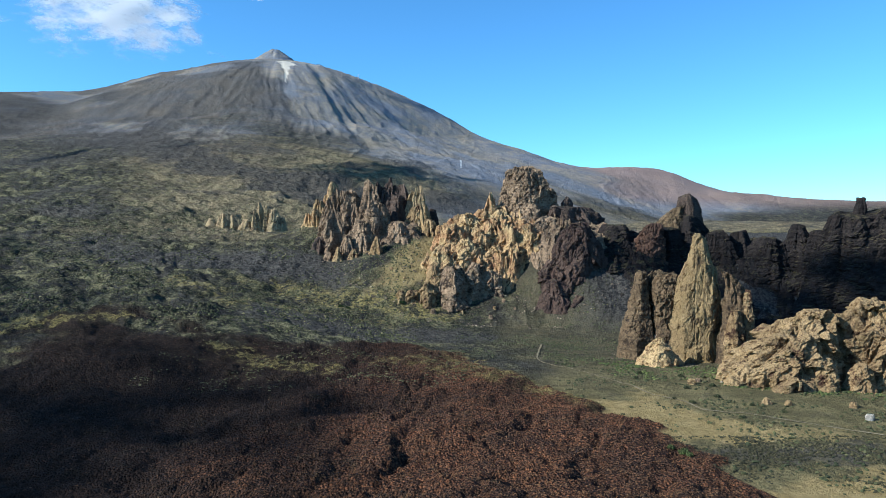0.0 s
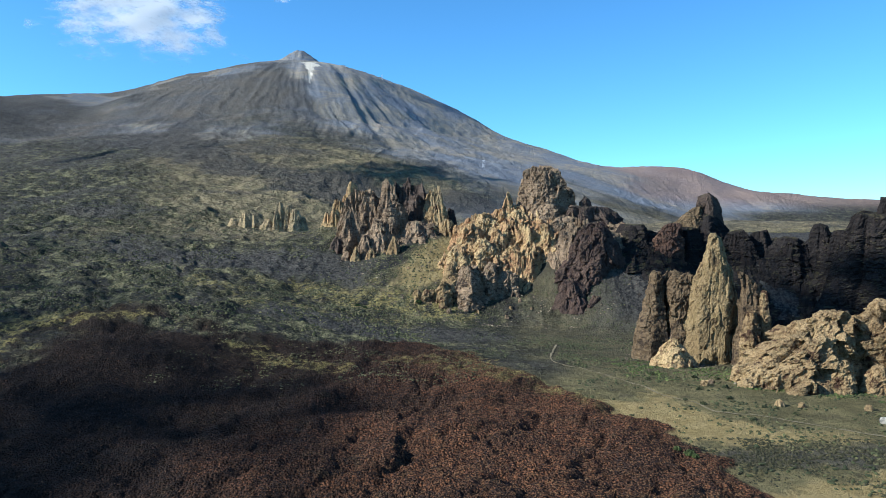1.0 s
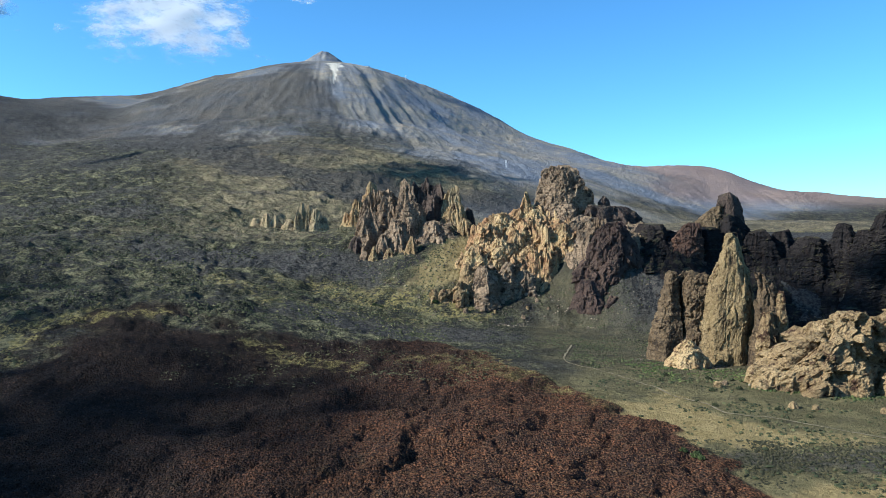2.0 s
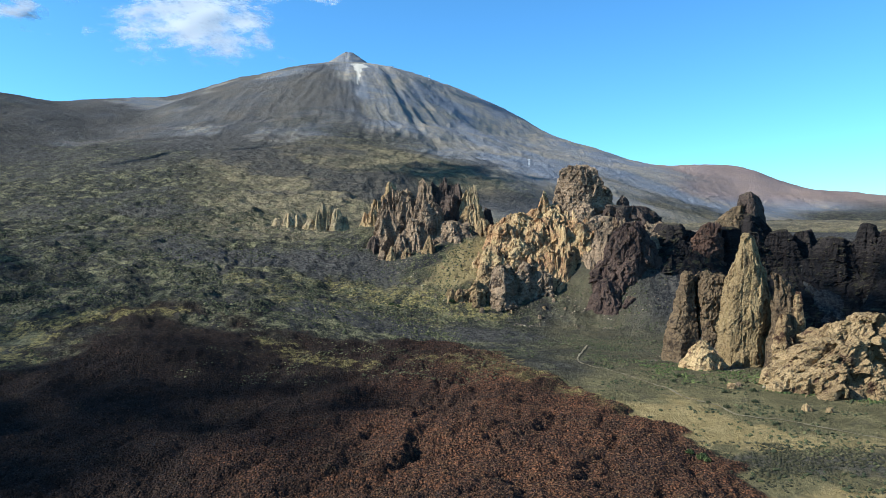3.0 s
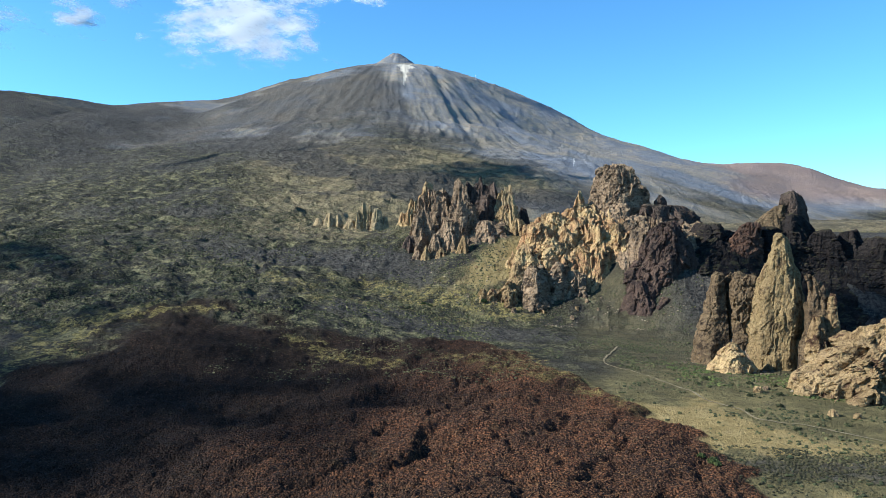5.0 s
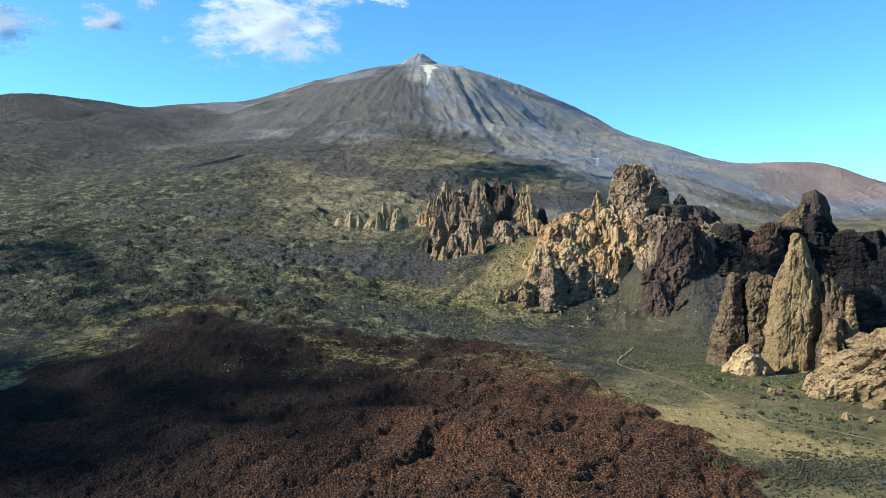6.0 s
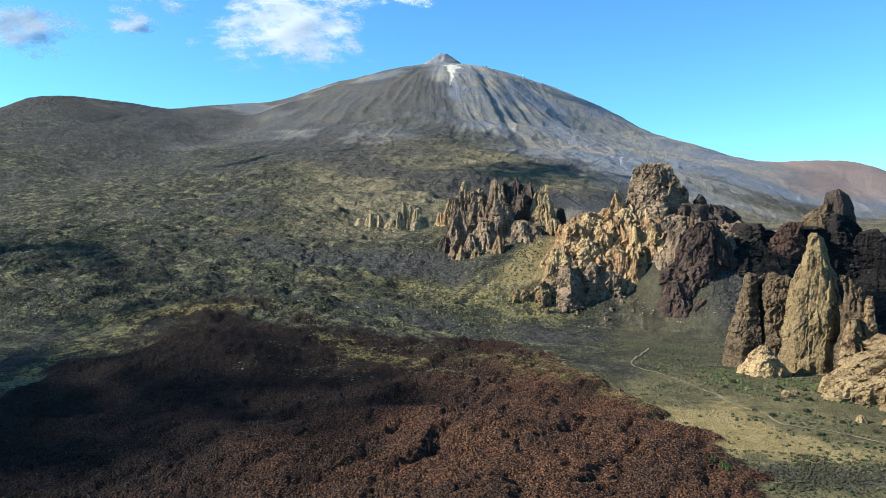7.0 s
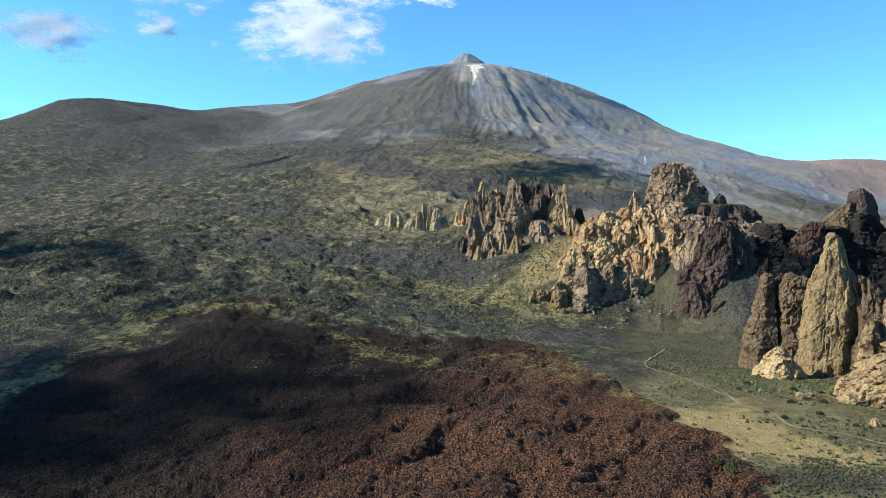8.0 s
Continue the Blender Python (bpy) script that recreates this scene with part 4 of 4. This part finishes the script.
# scarp of the plateau
cliff = rock("lava_cliff", 400, 960, "black basalt cliff below the plateau rim", "cliff")
rock_body(cliff, "rock_body", BLACK, 205, 470, 860, 1060, 9, lambda x, y: ramp(x, 205, 240) * (1 - ramp(x, 440, 470)) * ramp(y, 860, 890) * (1 - ramp(y, 1030, 1058)), 361, 1.8)
rock_body(cliff, "rock_body", BLACK, 425, 700, 760, 1010, 9, lambda x, y: ramp(x, 425, 460) * ramp(y + 0.6 * (x - 430), 850, 890) * (1 - ramp(y + 0.6 * (x - 430), 1010, 1040)), 371, 1.8)
loft(cliff, "red_crag", RUST, 272, 964, [(60, -26, 26, -22, 16), (84, -21, 23, -18, 14), (117, -14, 21, -12, 12), (130, -5, 20, -8, 9), (137, 6, 16, -3, 4)], 401, 1.0, 2.4, 2.6, 7.0, 1.2, 1.0, 2.0, 0.3)
crags(cliff, "crag", [(BLACK, 233, 992, 137, 22, 0.5, 402), (BLACK, 407, 992, 129, 20, 0.5, 403), (BLACK, 437, 962, 121, 28, 0.5, 404), (BLACK, 469, 955, 136, 22, 0.5, 405),
                      (BLACK, 488, 935, 131, 22, 0.5, 406), (BLACK, 515, 915, 152, 40, 0.6, 407), (BLACK, 565, 905, 158, 48, 0.6, 408), (BLACK, 620, 870, 150, 46, 0.3, 409),
                      (BLACK, 300, 985, 132, 26, 0.5, 410), (BLACK, 338, 1010, 151, 42, 0.35, 411), (BLACK, 375, 985, 128, 24, 0.5, 412)], bow=0.75, wide=2.0, vert=0.35, rough=0.1, jag=0.03)
for k in range(16):
    cx = rng.uniform(225, 640)
    cy = 955 - 0.6 * max(cx - 430, 0) + rng.uniform(-70, 15)
    g = float(land(cx, cy, False))
    crag(cliff, "crag", BLACK, cx, cy, g + rng.uniform(2, 9), rng.uniform(10, 26), top=0.4, wide=1.6, bow=0.9, seed=440 + k, step=1.6, vert=0.35, rough=0.1)
knob = rock("rock_tower", 350, 1020, "dark rock tower standing on the plateau rim", "rock tower")
loft(knob, "block", GREY, 345, 1020, [(128, -24, 25, -18, 16), (150, -16, 18, -14, 14), (165, -14, 14, -12, 12), (174, -12, 10, -9, 9), (179, -4, 3, -4, 4)], 424, 0.9, 2.8, 1.3, 8.0, 1.4, 0.6, 1.0, 0.2)
loft(knob, "flank", UMBER, 326, 1014, [(120, -36, 18, -18, 14), (138, -26, 16, -14, 12), (150, -14, 12, -9, 9), (160, 0, 9, -4, 5)], 422, 1.0, 2.4, 1.8, 7.0, 1.0, 0.8, 1.6, 0.3)
right_knob = rock("rock_tower", 522, 905, "small black rock tower on a brown bluff", "rock tower")
crag(right_knob, "block", BLACK, 524, 908, 171, 10, 9, 0.6, 1.0, bow=2.0, seed=423, jag=0.03)

far_rocks = rock("rock_group", -400, 1485, "small pale rock spires on a scrubby slope", "rock group")
crags(far_rocks, "spire", [(PALE, -474, 1482, 148, 10, 0.3, 501), (PALE, -452, 1482, 158, 11, 0.35, 502), (PALE, -432, 1484, 156, 11, 0.35, 503), (PALE, -404, 1480, 146, 13, 0.3, 504),
                           (PALE, -375, 1480, 182, 9, 0.25, 505), (PALE, -362, 1482, 172, 9, 0.3, 506), (PALE, -345, 1480, 168, 13, 0.4, 507), (PALE, -385, 1474, 164, 7, 0.25, 508),
                           (PALE, -330, 1484, 148, 11, 0.3, 509)], step=1.3, jag=0.05, vert=1.2)


# ---- clouds ----
def cloud_material():
    s = Shade("cloud", 1.0)
    body = s.attr("body")
    wisp = s.math("ADD", s.math("MULTIPLY", s.noise(0.0095, 9, 0.66), 1.0), s.math("MULTIPLY", s.noise(0.0035, 3, 0.5), 0.6))
    thick = s.ramp(s.math("ADD", body, s.math("MULTIPLY", s.math("SUBTRACT", wisp, 0.8), 4.6)), 0.35, 1.9)
    t = s.t
    out = t.nodes["Material Output"]
    clear, diff, trans = t.nodes.new("ShaderNodeBsdfTransparent"), t.nodes.new("ShaderNodeBsdfDiffuse"), t.nodes.new("ShaderNodeBsdfTranslucent")
    for n in (diff, trans):
        n.inputs["Color"].default_value = (0.93, 0.93, 0.93, 1)
    both, mix = t.nodes.new("ShaderNodeMixShader"), t.nodes.new("ShaderNodeMixShader")
    both.inputs[0].default_value = 0.4
    t.links.new(diff.outputs[0], both.inputs[1])
    t.links.new(trans.outputs[0], both.inputs[2])
    s.put(mix.inputs[0], thick)
    t.links.new(clear.outputs[0], mix.inputs[1])
    t.links.new(both.outputs[0], mix.inputs[2])
    t.links.new(mix.outputs[0], out.inputs["Surface"])
    t.nodes.remove(s.bsdf)
    return s.m


CLOUD = cloud_material()


def cloud(px, py, pz, wide, tall, strength=1.4, layers=1, lean=40.0):
    """A fair-weather cloud: a few frayed, bulging sheets behind one another that lean back from the valley. Also laid
    flat, out of view, to cast shade.
    """
    n = 30
    g = np.linspace(-1, 1, n)
    u, v = np.meshgrid(g, g)
    i = np.arange(n * n).reshape(n, n)
    quad = np.stack([i[:-1, :-1], i[:-1, 1:], i[1:, 1:], i[1:, :-1]], -1).reshape(-1, 4)
    way = Vector((px, py, 0)).normalized()
    back, up = math.cos(radians(lean)), math.sin(radians(lean))
    verts, faces, thick = [], [], []
    for k in range(layers):
        body = np.clip(1 - (u * u + v * v), 0, 1) ** 1.1 * strength * (1 - 0.12 * k)
        along, rise = u * wide, v * tall
        deep = rise * back + 45 * k - 10 * body + 8 * fbm(along / 100, rise / 100, k, 95, 2)
        verts.append(np.stack([way.y * along + way.x * deep, -way.x * along + way.y * deep, rise * up], -1).reshape(-1, 3))
        faces.append(quad + k * n * n)
        thick.append(body.ravel())
    ob = mesh_object("cloud", np.concatenate(verts), np.concatenate(faces), CLOUD, smooth=True)
    ob.location = (px, py, pz)
    at = ob.data.attributes.new("body", "FLOAT", "POINT")
    at.data.foreach_set("value", np.concatenate(thick).astype(np.float32))
    return tagged(ob, "thin white fair-weather cloud in a blue sky; flat ones unseen, added for shade", "cloud", "clouds")


for row in ((-970, 2184, 804, 300, 380, 1.7), (-1945, 2100, 814, 290, 235, 1.5), (-1620, 2235, 853, 105, 180, 1.2), (-1334, 2056, 848, 195, 140, 1.1), (-1199, 4011, 1415, 260, 160, 1.0)):
    cloud(*row)
# unseen clouds, added upwind to shade the lava flow, cliff and western slopes
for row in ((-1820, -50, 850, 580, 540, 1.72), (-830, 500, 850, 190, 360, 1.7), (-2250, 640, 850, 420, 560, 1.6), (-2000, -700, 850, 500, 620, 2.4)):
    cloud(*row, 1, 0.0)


# ---- rubble and scrub ----
def stones(name, xs, ys, sizes, flat, material, label, category, seed, sides=20):
    """Many small angular lumps in one mesh."""
    rng = np.random.default_rng(seed)
    bm = bmesh.new()
    if sides == 20:
        bmesh.ops.create_icosphere(bm, subdivisions=1, radius=1.0)
    elif sides == 8:
        bmesh.ops.create_cone(bm, segments=4, radius1=1.0, radius2=0.0, depth=1.0, cap_ends=False, matrix=pose(0, 0, 0.5))
        bmesh.ops.create_cone(bm, segments=4, radius1=0.0, radius2=1.0, depth=1.0, cap_ends=False, matrix=pose(0, 0, -0.5))
        bmesh.ops.remove_doubles(bm, verts=bm.verts[:], dist=0.001)
    else:
        bmesh.ops.create_cone(bm, segments=5, radius1=1.1, radius2=0.0, depth=1.6, cap_ends=False)
    bmesh.ops.triangulate(bm, faces=bm.faces[:])
    bm.verts.index_update()
    co = np.array([v.co[:] for v in bm.verts])
    fa = np.array([[v.index for v in f.verts] for f in bm.faces])
    bm.free()
    n = len(xs)
    a = rng.uniform(0, 2 * np.pi, n)
    jit = 1 + 0.35 * rng.uniform(-1, 1, (n, len(co), 1))
    p = co[None] * jit * sizes[:, None, None] * np.stack([rng.uniform(0.8, 1.3, n), rng.uniform(0.7, 1.1, n), flat * rng.uniform(0.7, 1.2, n)], -1)[:, None, :]
    ca, sa = np.cos(a)[:, None], np.sin(a)[:, None]
    px, py = p[..., 0] * ca - p[..., 1] * sa, p[..., 0] * sa + p[..., 1] * ca
    zs = land(xs, ys) + 0.25 * sizes * flat
    verts = np.stack([px + xs[:, None], py + ys[:, None], p[..., 2] + zs[:, None]], -1).reshape(-1, 3)
    faces = (fa[None] + (np.arange(n) * len(co))[:, None, None]).reshape(-1, 3)
    return tagged(mesh_object(name, verts, faces, material), label, category, kind="stuff")


def lump_material(name, a, b, c):
    s = Shade(name, 0.95)
    col = s.mix(s.ramp(s.island(), 0.0, 0.6), a, b)
    col = s.mix(s.ramp(s.island(), 0.75, 1.0), col, c)
    col = s.mix(s.ramp(s.noise(0.02, 4), 0.4, 0.62, 0.0, 0.6), col, a)
    return s.bump(s.noise(3.0, 4), 0.5, 0.3).done(col)


CLINKER = lump_material("red-brown clinker", (0.078, 0.042, 0.02), (0.135, 0.07, 0.03), (0.12, 0.077, 0.04))
# darker copy for the left: brown lava with shade put into its colour
DARK_SHADED_CLINKER = lump_material("dark brown clinker", (0.02, 0.013, 0.009), (0.04, 0.025, 0.016), (0.048, 0.036, 0.024))
SCRUB = lump_material("olive scrub", (0.03, 0.036, 0.016), (0.06, 0.064, 0.026), (0.11, 0.105, 0.045))
STRAW = lump_material("straw-yellow scrub", (0.05, 0.05, 0.022), (0.12, 0.11, 0.05), (0.19, 0.17, 0.08))
LEAF = lump_material("fresh green leaves", (0.04, 0.055, 0.016), (0.08, 0.10, 0.028), (0.14, 0.155, 0.05))
DRY = lump_material("dry brown scrub", (0.022, 0.022, 0.011), (0.055, 0.05, 0.023), (0.12, 0.10, 0.05))

rng = np.random.default_rng(11)
sx = rng.uniform(-430, 190, 150000)
sy = 230 + 480 * rng.random(150000) ** 1.4
keep = (flow_depth(sx, sy) > 1) & (np.abs(np.degrees(np.arctan2(sx - 45, sy))) < 52)
sx, sy = sx[keep][:52000], sy[keep][:52000]
# stones left of this line take the darker, shade-toned clinker
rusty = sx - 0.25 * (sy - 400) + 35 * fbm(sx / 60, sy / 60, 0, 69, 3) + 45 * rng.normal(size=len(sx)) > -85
size = rng.uniform(0.24, 0.5, len(sx)) * (0.75 + 0.0009 * sy)
stones("lava_rubble", sx[rusty], sy[rusty], size[rusty], 0.85, CLINKER, "red-brown clinker blocks strewn over the lava flow", "rubble", 12, 8)
stones("lava_rubble", sx[~rusty], sy[~rusty], size[~rusty], 0.85, DARK_SHADED_CLINKER, "dark brown clinker blocks on the left of the flow, partly painted shade", "rubble", 21, 8)

sx, sy = rng.uniform(90, 420, 9000), rng.uniform(330, 900, 9000)
keep = (flow_depth(sx, sy) < -2) & (fbm(sx / 40, sy / 26, 0, 81, 4) + 0.25 * rng.normal(size=9000) > 0.15) & (from_line(sx, sy, TRAIL)[0] > 4)
stones("scrub", sx[keep], sy[keep], rng.uniform(0.5, 1.5, keep.sum()), 0.7, SCRUB, "low olive-green scrub dotted over the sandy plain", "scrub", 13)
sx, sy = rng.uniform(-70, 220, 9000), rng.uniform(660, 950, 9000)
keep = (flow_depth(sx, sy) < -2) & (fbm(sx / 34, sy / 26, 0, 90, 4) + 0.3 * rng.normal(size=9000) > 0.12) & (from_line(sx, sy, TRAIL)[0] > 4)
sx, sy = sx[keep][:3500], sy[keep][:3500]
stones("scrub", sx, sy, rng.uniform(0.5, 1.6, len(sx)), 0.6, SCRUB, "low dark scrub on the gravel below the massif", "scrub", 20, 5)
sx, sy = rng.uniform(-1000, -30, 90000), 560 + 1100 * rng.random(90000) ** 1.25
keep = (flow_depth(sx, sy) < -2) & (fbm(sx / 60, sy / 50, 0, 83, 4) + 0.35 * rng.normal(size=90000) > 0.15)
sx, sy = sx[keep], sy[keep]
half = min(len(sx) // 2, 13000)
stones("scrub", sx[:half], sy[:half], rng.uniform(0.8, 2.1, half), 0.55, STRAW, "straw-yellow scrub scattered over the western slope", "scrub", 14, 5)
stones("scrub", sx[half:2 * half], sy[half:2 * half], rng.uniform(0.8, 2.2, len(sx[half:2 * half])), 0.7, SCRUB, "dark olive scrub scattered over the western slope", "scrub", 18, 5)
sx, sy = rng.uniform(-240, 60, 9000), rng.uniform(540, 700, 9000)
keep = (flow_depth(sx, sy) > 0) & (fbm(sx / 26, sy / 20, 0, 85, 4) + 0.25 * rng.normal(size=9000) > 0.25)
sx, sy = sx[keep][:1300], sy[keep][:1300]
stones("scrub", sx, sy, rng.uniform(0.5, 1.2, len(sx)), 0.5, STRAW, "straw-yellow scrub in hollows of the lava flow", "scrub", 15)
sx, sy = rng.uniform(140, 330, 9000), rng.uniform(495, 690, 9000)
keep = (np.abs(sy - 590 + 0.5 * (sx - 225)) < 46) & (fbm(sx / 14, sy / 14, 0, 88, 3) + 0.3 * rng.normal(size=9000) > 0.1)
sx, sy = sx[keep][:2600], sy[keep][:2600]
stones("scrub", sx, sy, rng.uniform(0.4, 1.2, len(sx)), 0.7, LEAF, "green scrub at the foot of the pinnacle and outcrop", "scrub", 17)
sx, sy = rng.uniform(110, 260, 9000), rng.uniform(320, 420, 9000)
keep = (flow_depth(sx, sy) < 5) & (fbm(sx / 30, sy / 14, 0, 87, 3) + 0.3 * rng.normal(size=9000) - 0.02 * np.abs(sy - 384) > -0.2)
sx, sy = sx[keep][:4200], sy[keep][:4200]
stones("scrub", sx, sy, rng.uniform(0.4, 1.0, len(sx)), 0.75, DRY, "dense dry brown scrub along the edge of the lava", "scrub", 16)

# scree below the crags
sx, sy = rng.uniform(-190, 640, 40000), rng.uniform(560, 1060, 40000)
near_massif = np.abs(np.hypot((sx - 80) * 0.75, sy - 1050) - 140) < 45
near_spires = np.abs(np.hypot(sx + 100, (sy - 1085) * 1.1) - 75) < 22
near_pinnacle = np.hypot((sx - 225) * 0.8, sy - 680) < 58
near_outcrop = np.hypot((sx - 310) * 0.45, sy - 560) < 42
foot = (sx > 230) & (np.abs(sy - 885 + 0.6 * np.maximum(sx - 430, 0)) < 30)
keep = (near_massif | near_spires | near_pinnacle | near_outcrop | foot) & (sy < 1040) & (fbm(sx / 18, sy / 18, 0, 89, 3) + 0.4 * rng.normal(size=40000) > 0.2)
sx, sy = sx[keep][:4500], sy[keep][:4500]
SCREE = lump_material("brown scree", (0.07, 0.055, 0.042), (0.15, 0.115, 0.08), (0.30, 0.25, 0.17))
stones("scree", sx, sy, 0.3 + 1.3 * rng.random(len(sx)) ** 3, 0.75, SCREE, "loose brown blocks strewn below the crags", "scree", 19)


# ---- single things on the plain ----
def boulder(x, y, size, material, label, seed, category="boulder"):
    e = new("boulder")
    e.location = (x, y, float(land(x, y, False)))
    ob = crag(e, "stone", material, x, y, e.location[2] + size * 1.5, size, size * 0.85, 0.6, 1.0, bow=2.2, seed=seed, step=size / 7, sink=0.6, rough=0.12, vert=1.0)
    bpy.data.objects.remove(e)
    ob.location, ob.parent, ob.name = (x, y, float(land(x, y, False))), None, "boulder"
    return tagged(ob, label, category, "boulders")


WHITE_ROCK = rock_material("pale grey rock", (0.42, 0.39, 0.33), (0.33, 0.30, 0.25), (0.25, 0.22, 0.18), (0.4, 0.37, 0.3), 0.3)
boulder(271, 455, 2.6, WHITE_ROCK, "pale grey boulder on the gravel plain", 601)
for k, (bx, by, bs, mt) in enumerate(((224, 496, 3.0, TUFF), (237, 492, 2.2, TUFF), (278, 486, 2.6, TUFF), (193, 557, 3.0, TUFF), (201, 566, 2.0, BROWN), (-12, 905, 4.2, BROWN), (24, 910, 2.2, TUFF), (66, 920, 2.2, TUFF),
                                      (78, 930, 2.4, BROWN), (92, 918, 2.0, BROWN), (60, 905, 2.4, BROWN), (-70, 985, 2.6, TUFF), (-52, 965, 2.2, TUFF), (-392, 1455, 4.0, PALE), (-372, 1450, 3.4, PALE))):
    boulder(bx, by, bs, mt, "weathered boulder fallen from the crags", 610 + k)


def bush(x, y, size, material, label, seed):
    """A rounded bush: a short woody stem and a crown of many small leaf clumps."""
    rng = np.random.default_rng(seed)
    e = new("bush")
    e.location = (x, y, float(land(x, y)))
    bm = bmesh.new()
    for k in range(5):
        a = k * 1.26 + rng.random()
        bmesh.ops.create_cone(bm, cap_ends=True, segments=5, radius1=0.06 * size, radius2=0.02 * size, depth=0.8 * size,
                              matrix=pose(0.2 * size * math.cos(a), 0.2 * size * math.sin(a), 0.3 * size, 28 * math.sin(a), -28 * math.cos(a), 0))
    me = bpy.data.meshes.new("stem")
    bm.to_mesh(me)
    bm.free()
    me.materials.append(BROWN)
    new("stem", me).parent = e
    n = 130
    d = rng.normal(size=(n, 3))
    d /= np.linalg.norm(d, axis=1)[:, None]
    d[:, 2] = np.abs(d[:, 2]) * 0.75 + 0.1
    c = d * (size * rng.uniform(0.45, 1.0, (n, 1)))
    t = np.array([(1, 0, 0), (-0.5, 0.87, 0), (-0.5, -0.87, 0), (0, 0, 1.1)])
    s = size * rng.uniform(0.14, 0.26, (n, 1, 1))
    v = (c[:, None] + t[None] * s * (1 + 0.4 * rng.uniform(-1, 1, (n, 4, 1)))).reshape(-1, 3)
    f = (np.array([(0, 1, 3), (1, 2, 3), (2, 0, 3), (0, 2, 1)])[None] + 4 * np.arange(n)[:, None, None]).reshape(-1, 3)
    mesh_object("crown", v, f, material, e)
    return tagged(e, label, "bush", "bushes")


for k, (bx, by, bs) in enumerate(((130, 385, 3.2), (131, 379, 2.4), (125, 392, 2.2), (-52, 918, 4.5), (157, 303, 2.6), (167, 305, 2.0), (149, 311, 2.0), (-128, 905, 3.5), (-118, 899, 3.0))):
    bush(bx, by, bs, LEAF, "fresh green bush at the foot of the lava and crags", 700 + k)
for k, (bx, by, bs) in enumerate(((173, 498, 2.4), (164, 509, 1.8), (191, 459, 2.0), (212, 491, 2.2), (197, 515, 2.6), (225, 473, 2.2), (184, 542, 2.4), (206, 549, 2.6), (154, 575, 2.2), (163, 597, 2.6), (193, 582, 2.8), (210, 580, 2.4))):
    bush(bx, by, bs, SCRUB, "dark olive bush on the gravel plain", 720 + k)


# ---- cable railway on the volcano ----
PAINT = Shade("weathered white steel", 0.5)
PAINT = PAINT.done(PAINT.mix(PAINT.noise(0.8), (0.6, 0.6, 0.58), (0.75, 0.75, 0.73)))


def box(bm, sx, sy, sz, m):
    bmesh.ops.create_cube(bm, size=1.0, matrix=m @ Matrix.Diagonal((sx, sy, sz, 1)))


def finish(name, bm, material, parent):
    bmesh.ops.bevel(bm, geom=bm.edges[:], offset=0.05, segments=1, affect="EDGES")
    me = bpy.data.meshes.new(name)
    bm.to_mesh(me)
    bm.free()
    me.materials.append(material)
    ob = new(name, me)
    ob.parent = parent
    return ob


def pylon(x, y, h):
    e = new("cable_pylon")
    e.location = (x, y, float(land(x, y)) - 1)
    for sx, sy in ((-1, -1), (1, -1), (1, 1), (-1, 1)):
        bm = bmesh.new()
        box(bm, 0.7, 0.7, h, pose(sx * 2.6, sy * 2.6, h / 2, sy * 2.6, -sx * 2.6, 0))
        finish("leg", bm, PAINT, e)
    for k in range(1, 6):
        bm = bmesh.new()
        w = 7.4 - 3.6 * k / 6
        for yy in (-w / 2, w / 2):
            box(bm, w, 0.4, 0.4, pose(0, yy, h * k / 6))
            box(bm, 0.4, w, 0.4, pose(yy, 0, h * k / 6))
        finish("brace", bm, PAINT, e)
    bm = bmesh.new()
    box(bm, 11, 1.2, 1.2, pose(0, 0, h))
    finish("crossarm", bm, PAINT, e)
    return tagged(e, "white steel lattice pylon of a cable railway on the slope", "pylon", "pylons")


def station(x, y):
    e = new("cable_station")
    e.location = (x, y, float(land(x, y)) - 1)
    for name, sx, sy, sz, ox in (("hall", 26, 14, 11, 0), ("wing", 12, 10, 7, 18)):
        bm = bmesh.new()
        box(bm, sx, sy, sz, pose(ox, 0, sz / 2))
        finish(name, bm, PAINT, e)
        bm = bmesh.new()
        box(bm, sx + 2, sy + 2, 0.8, pose(ox, 0, sz + 0.4))
        finish("roof", bm, BLACK, e)
    return tagged(e, "small pale cable railway station below the summit", "building")


station(-770, 4500)
pylon(72, 2900, 30)
pylon(-500, 4300, 30)
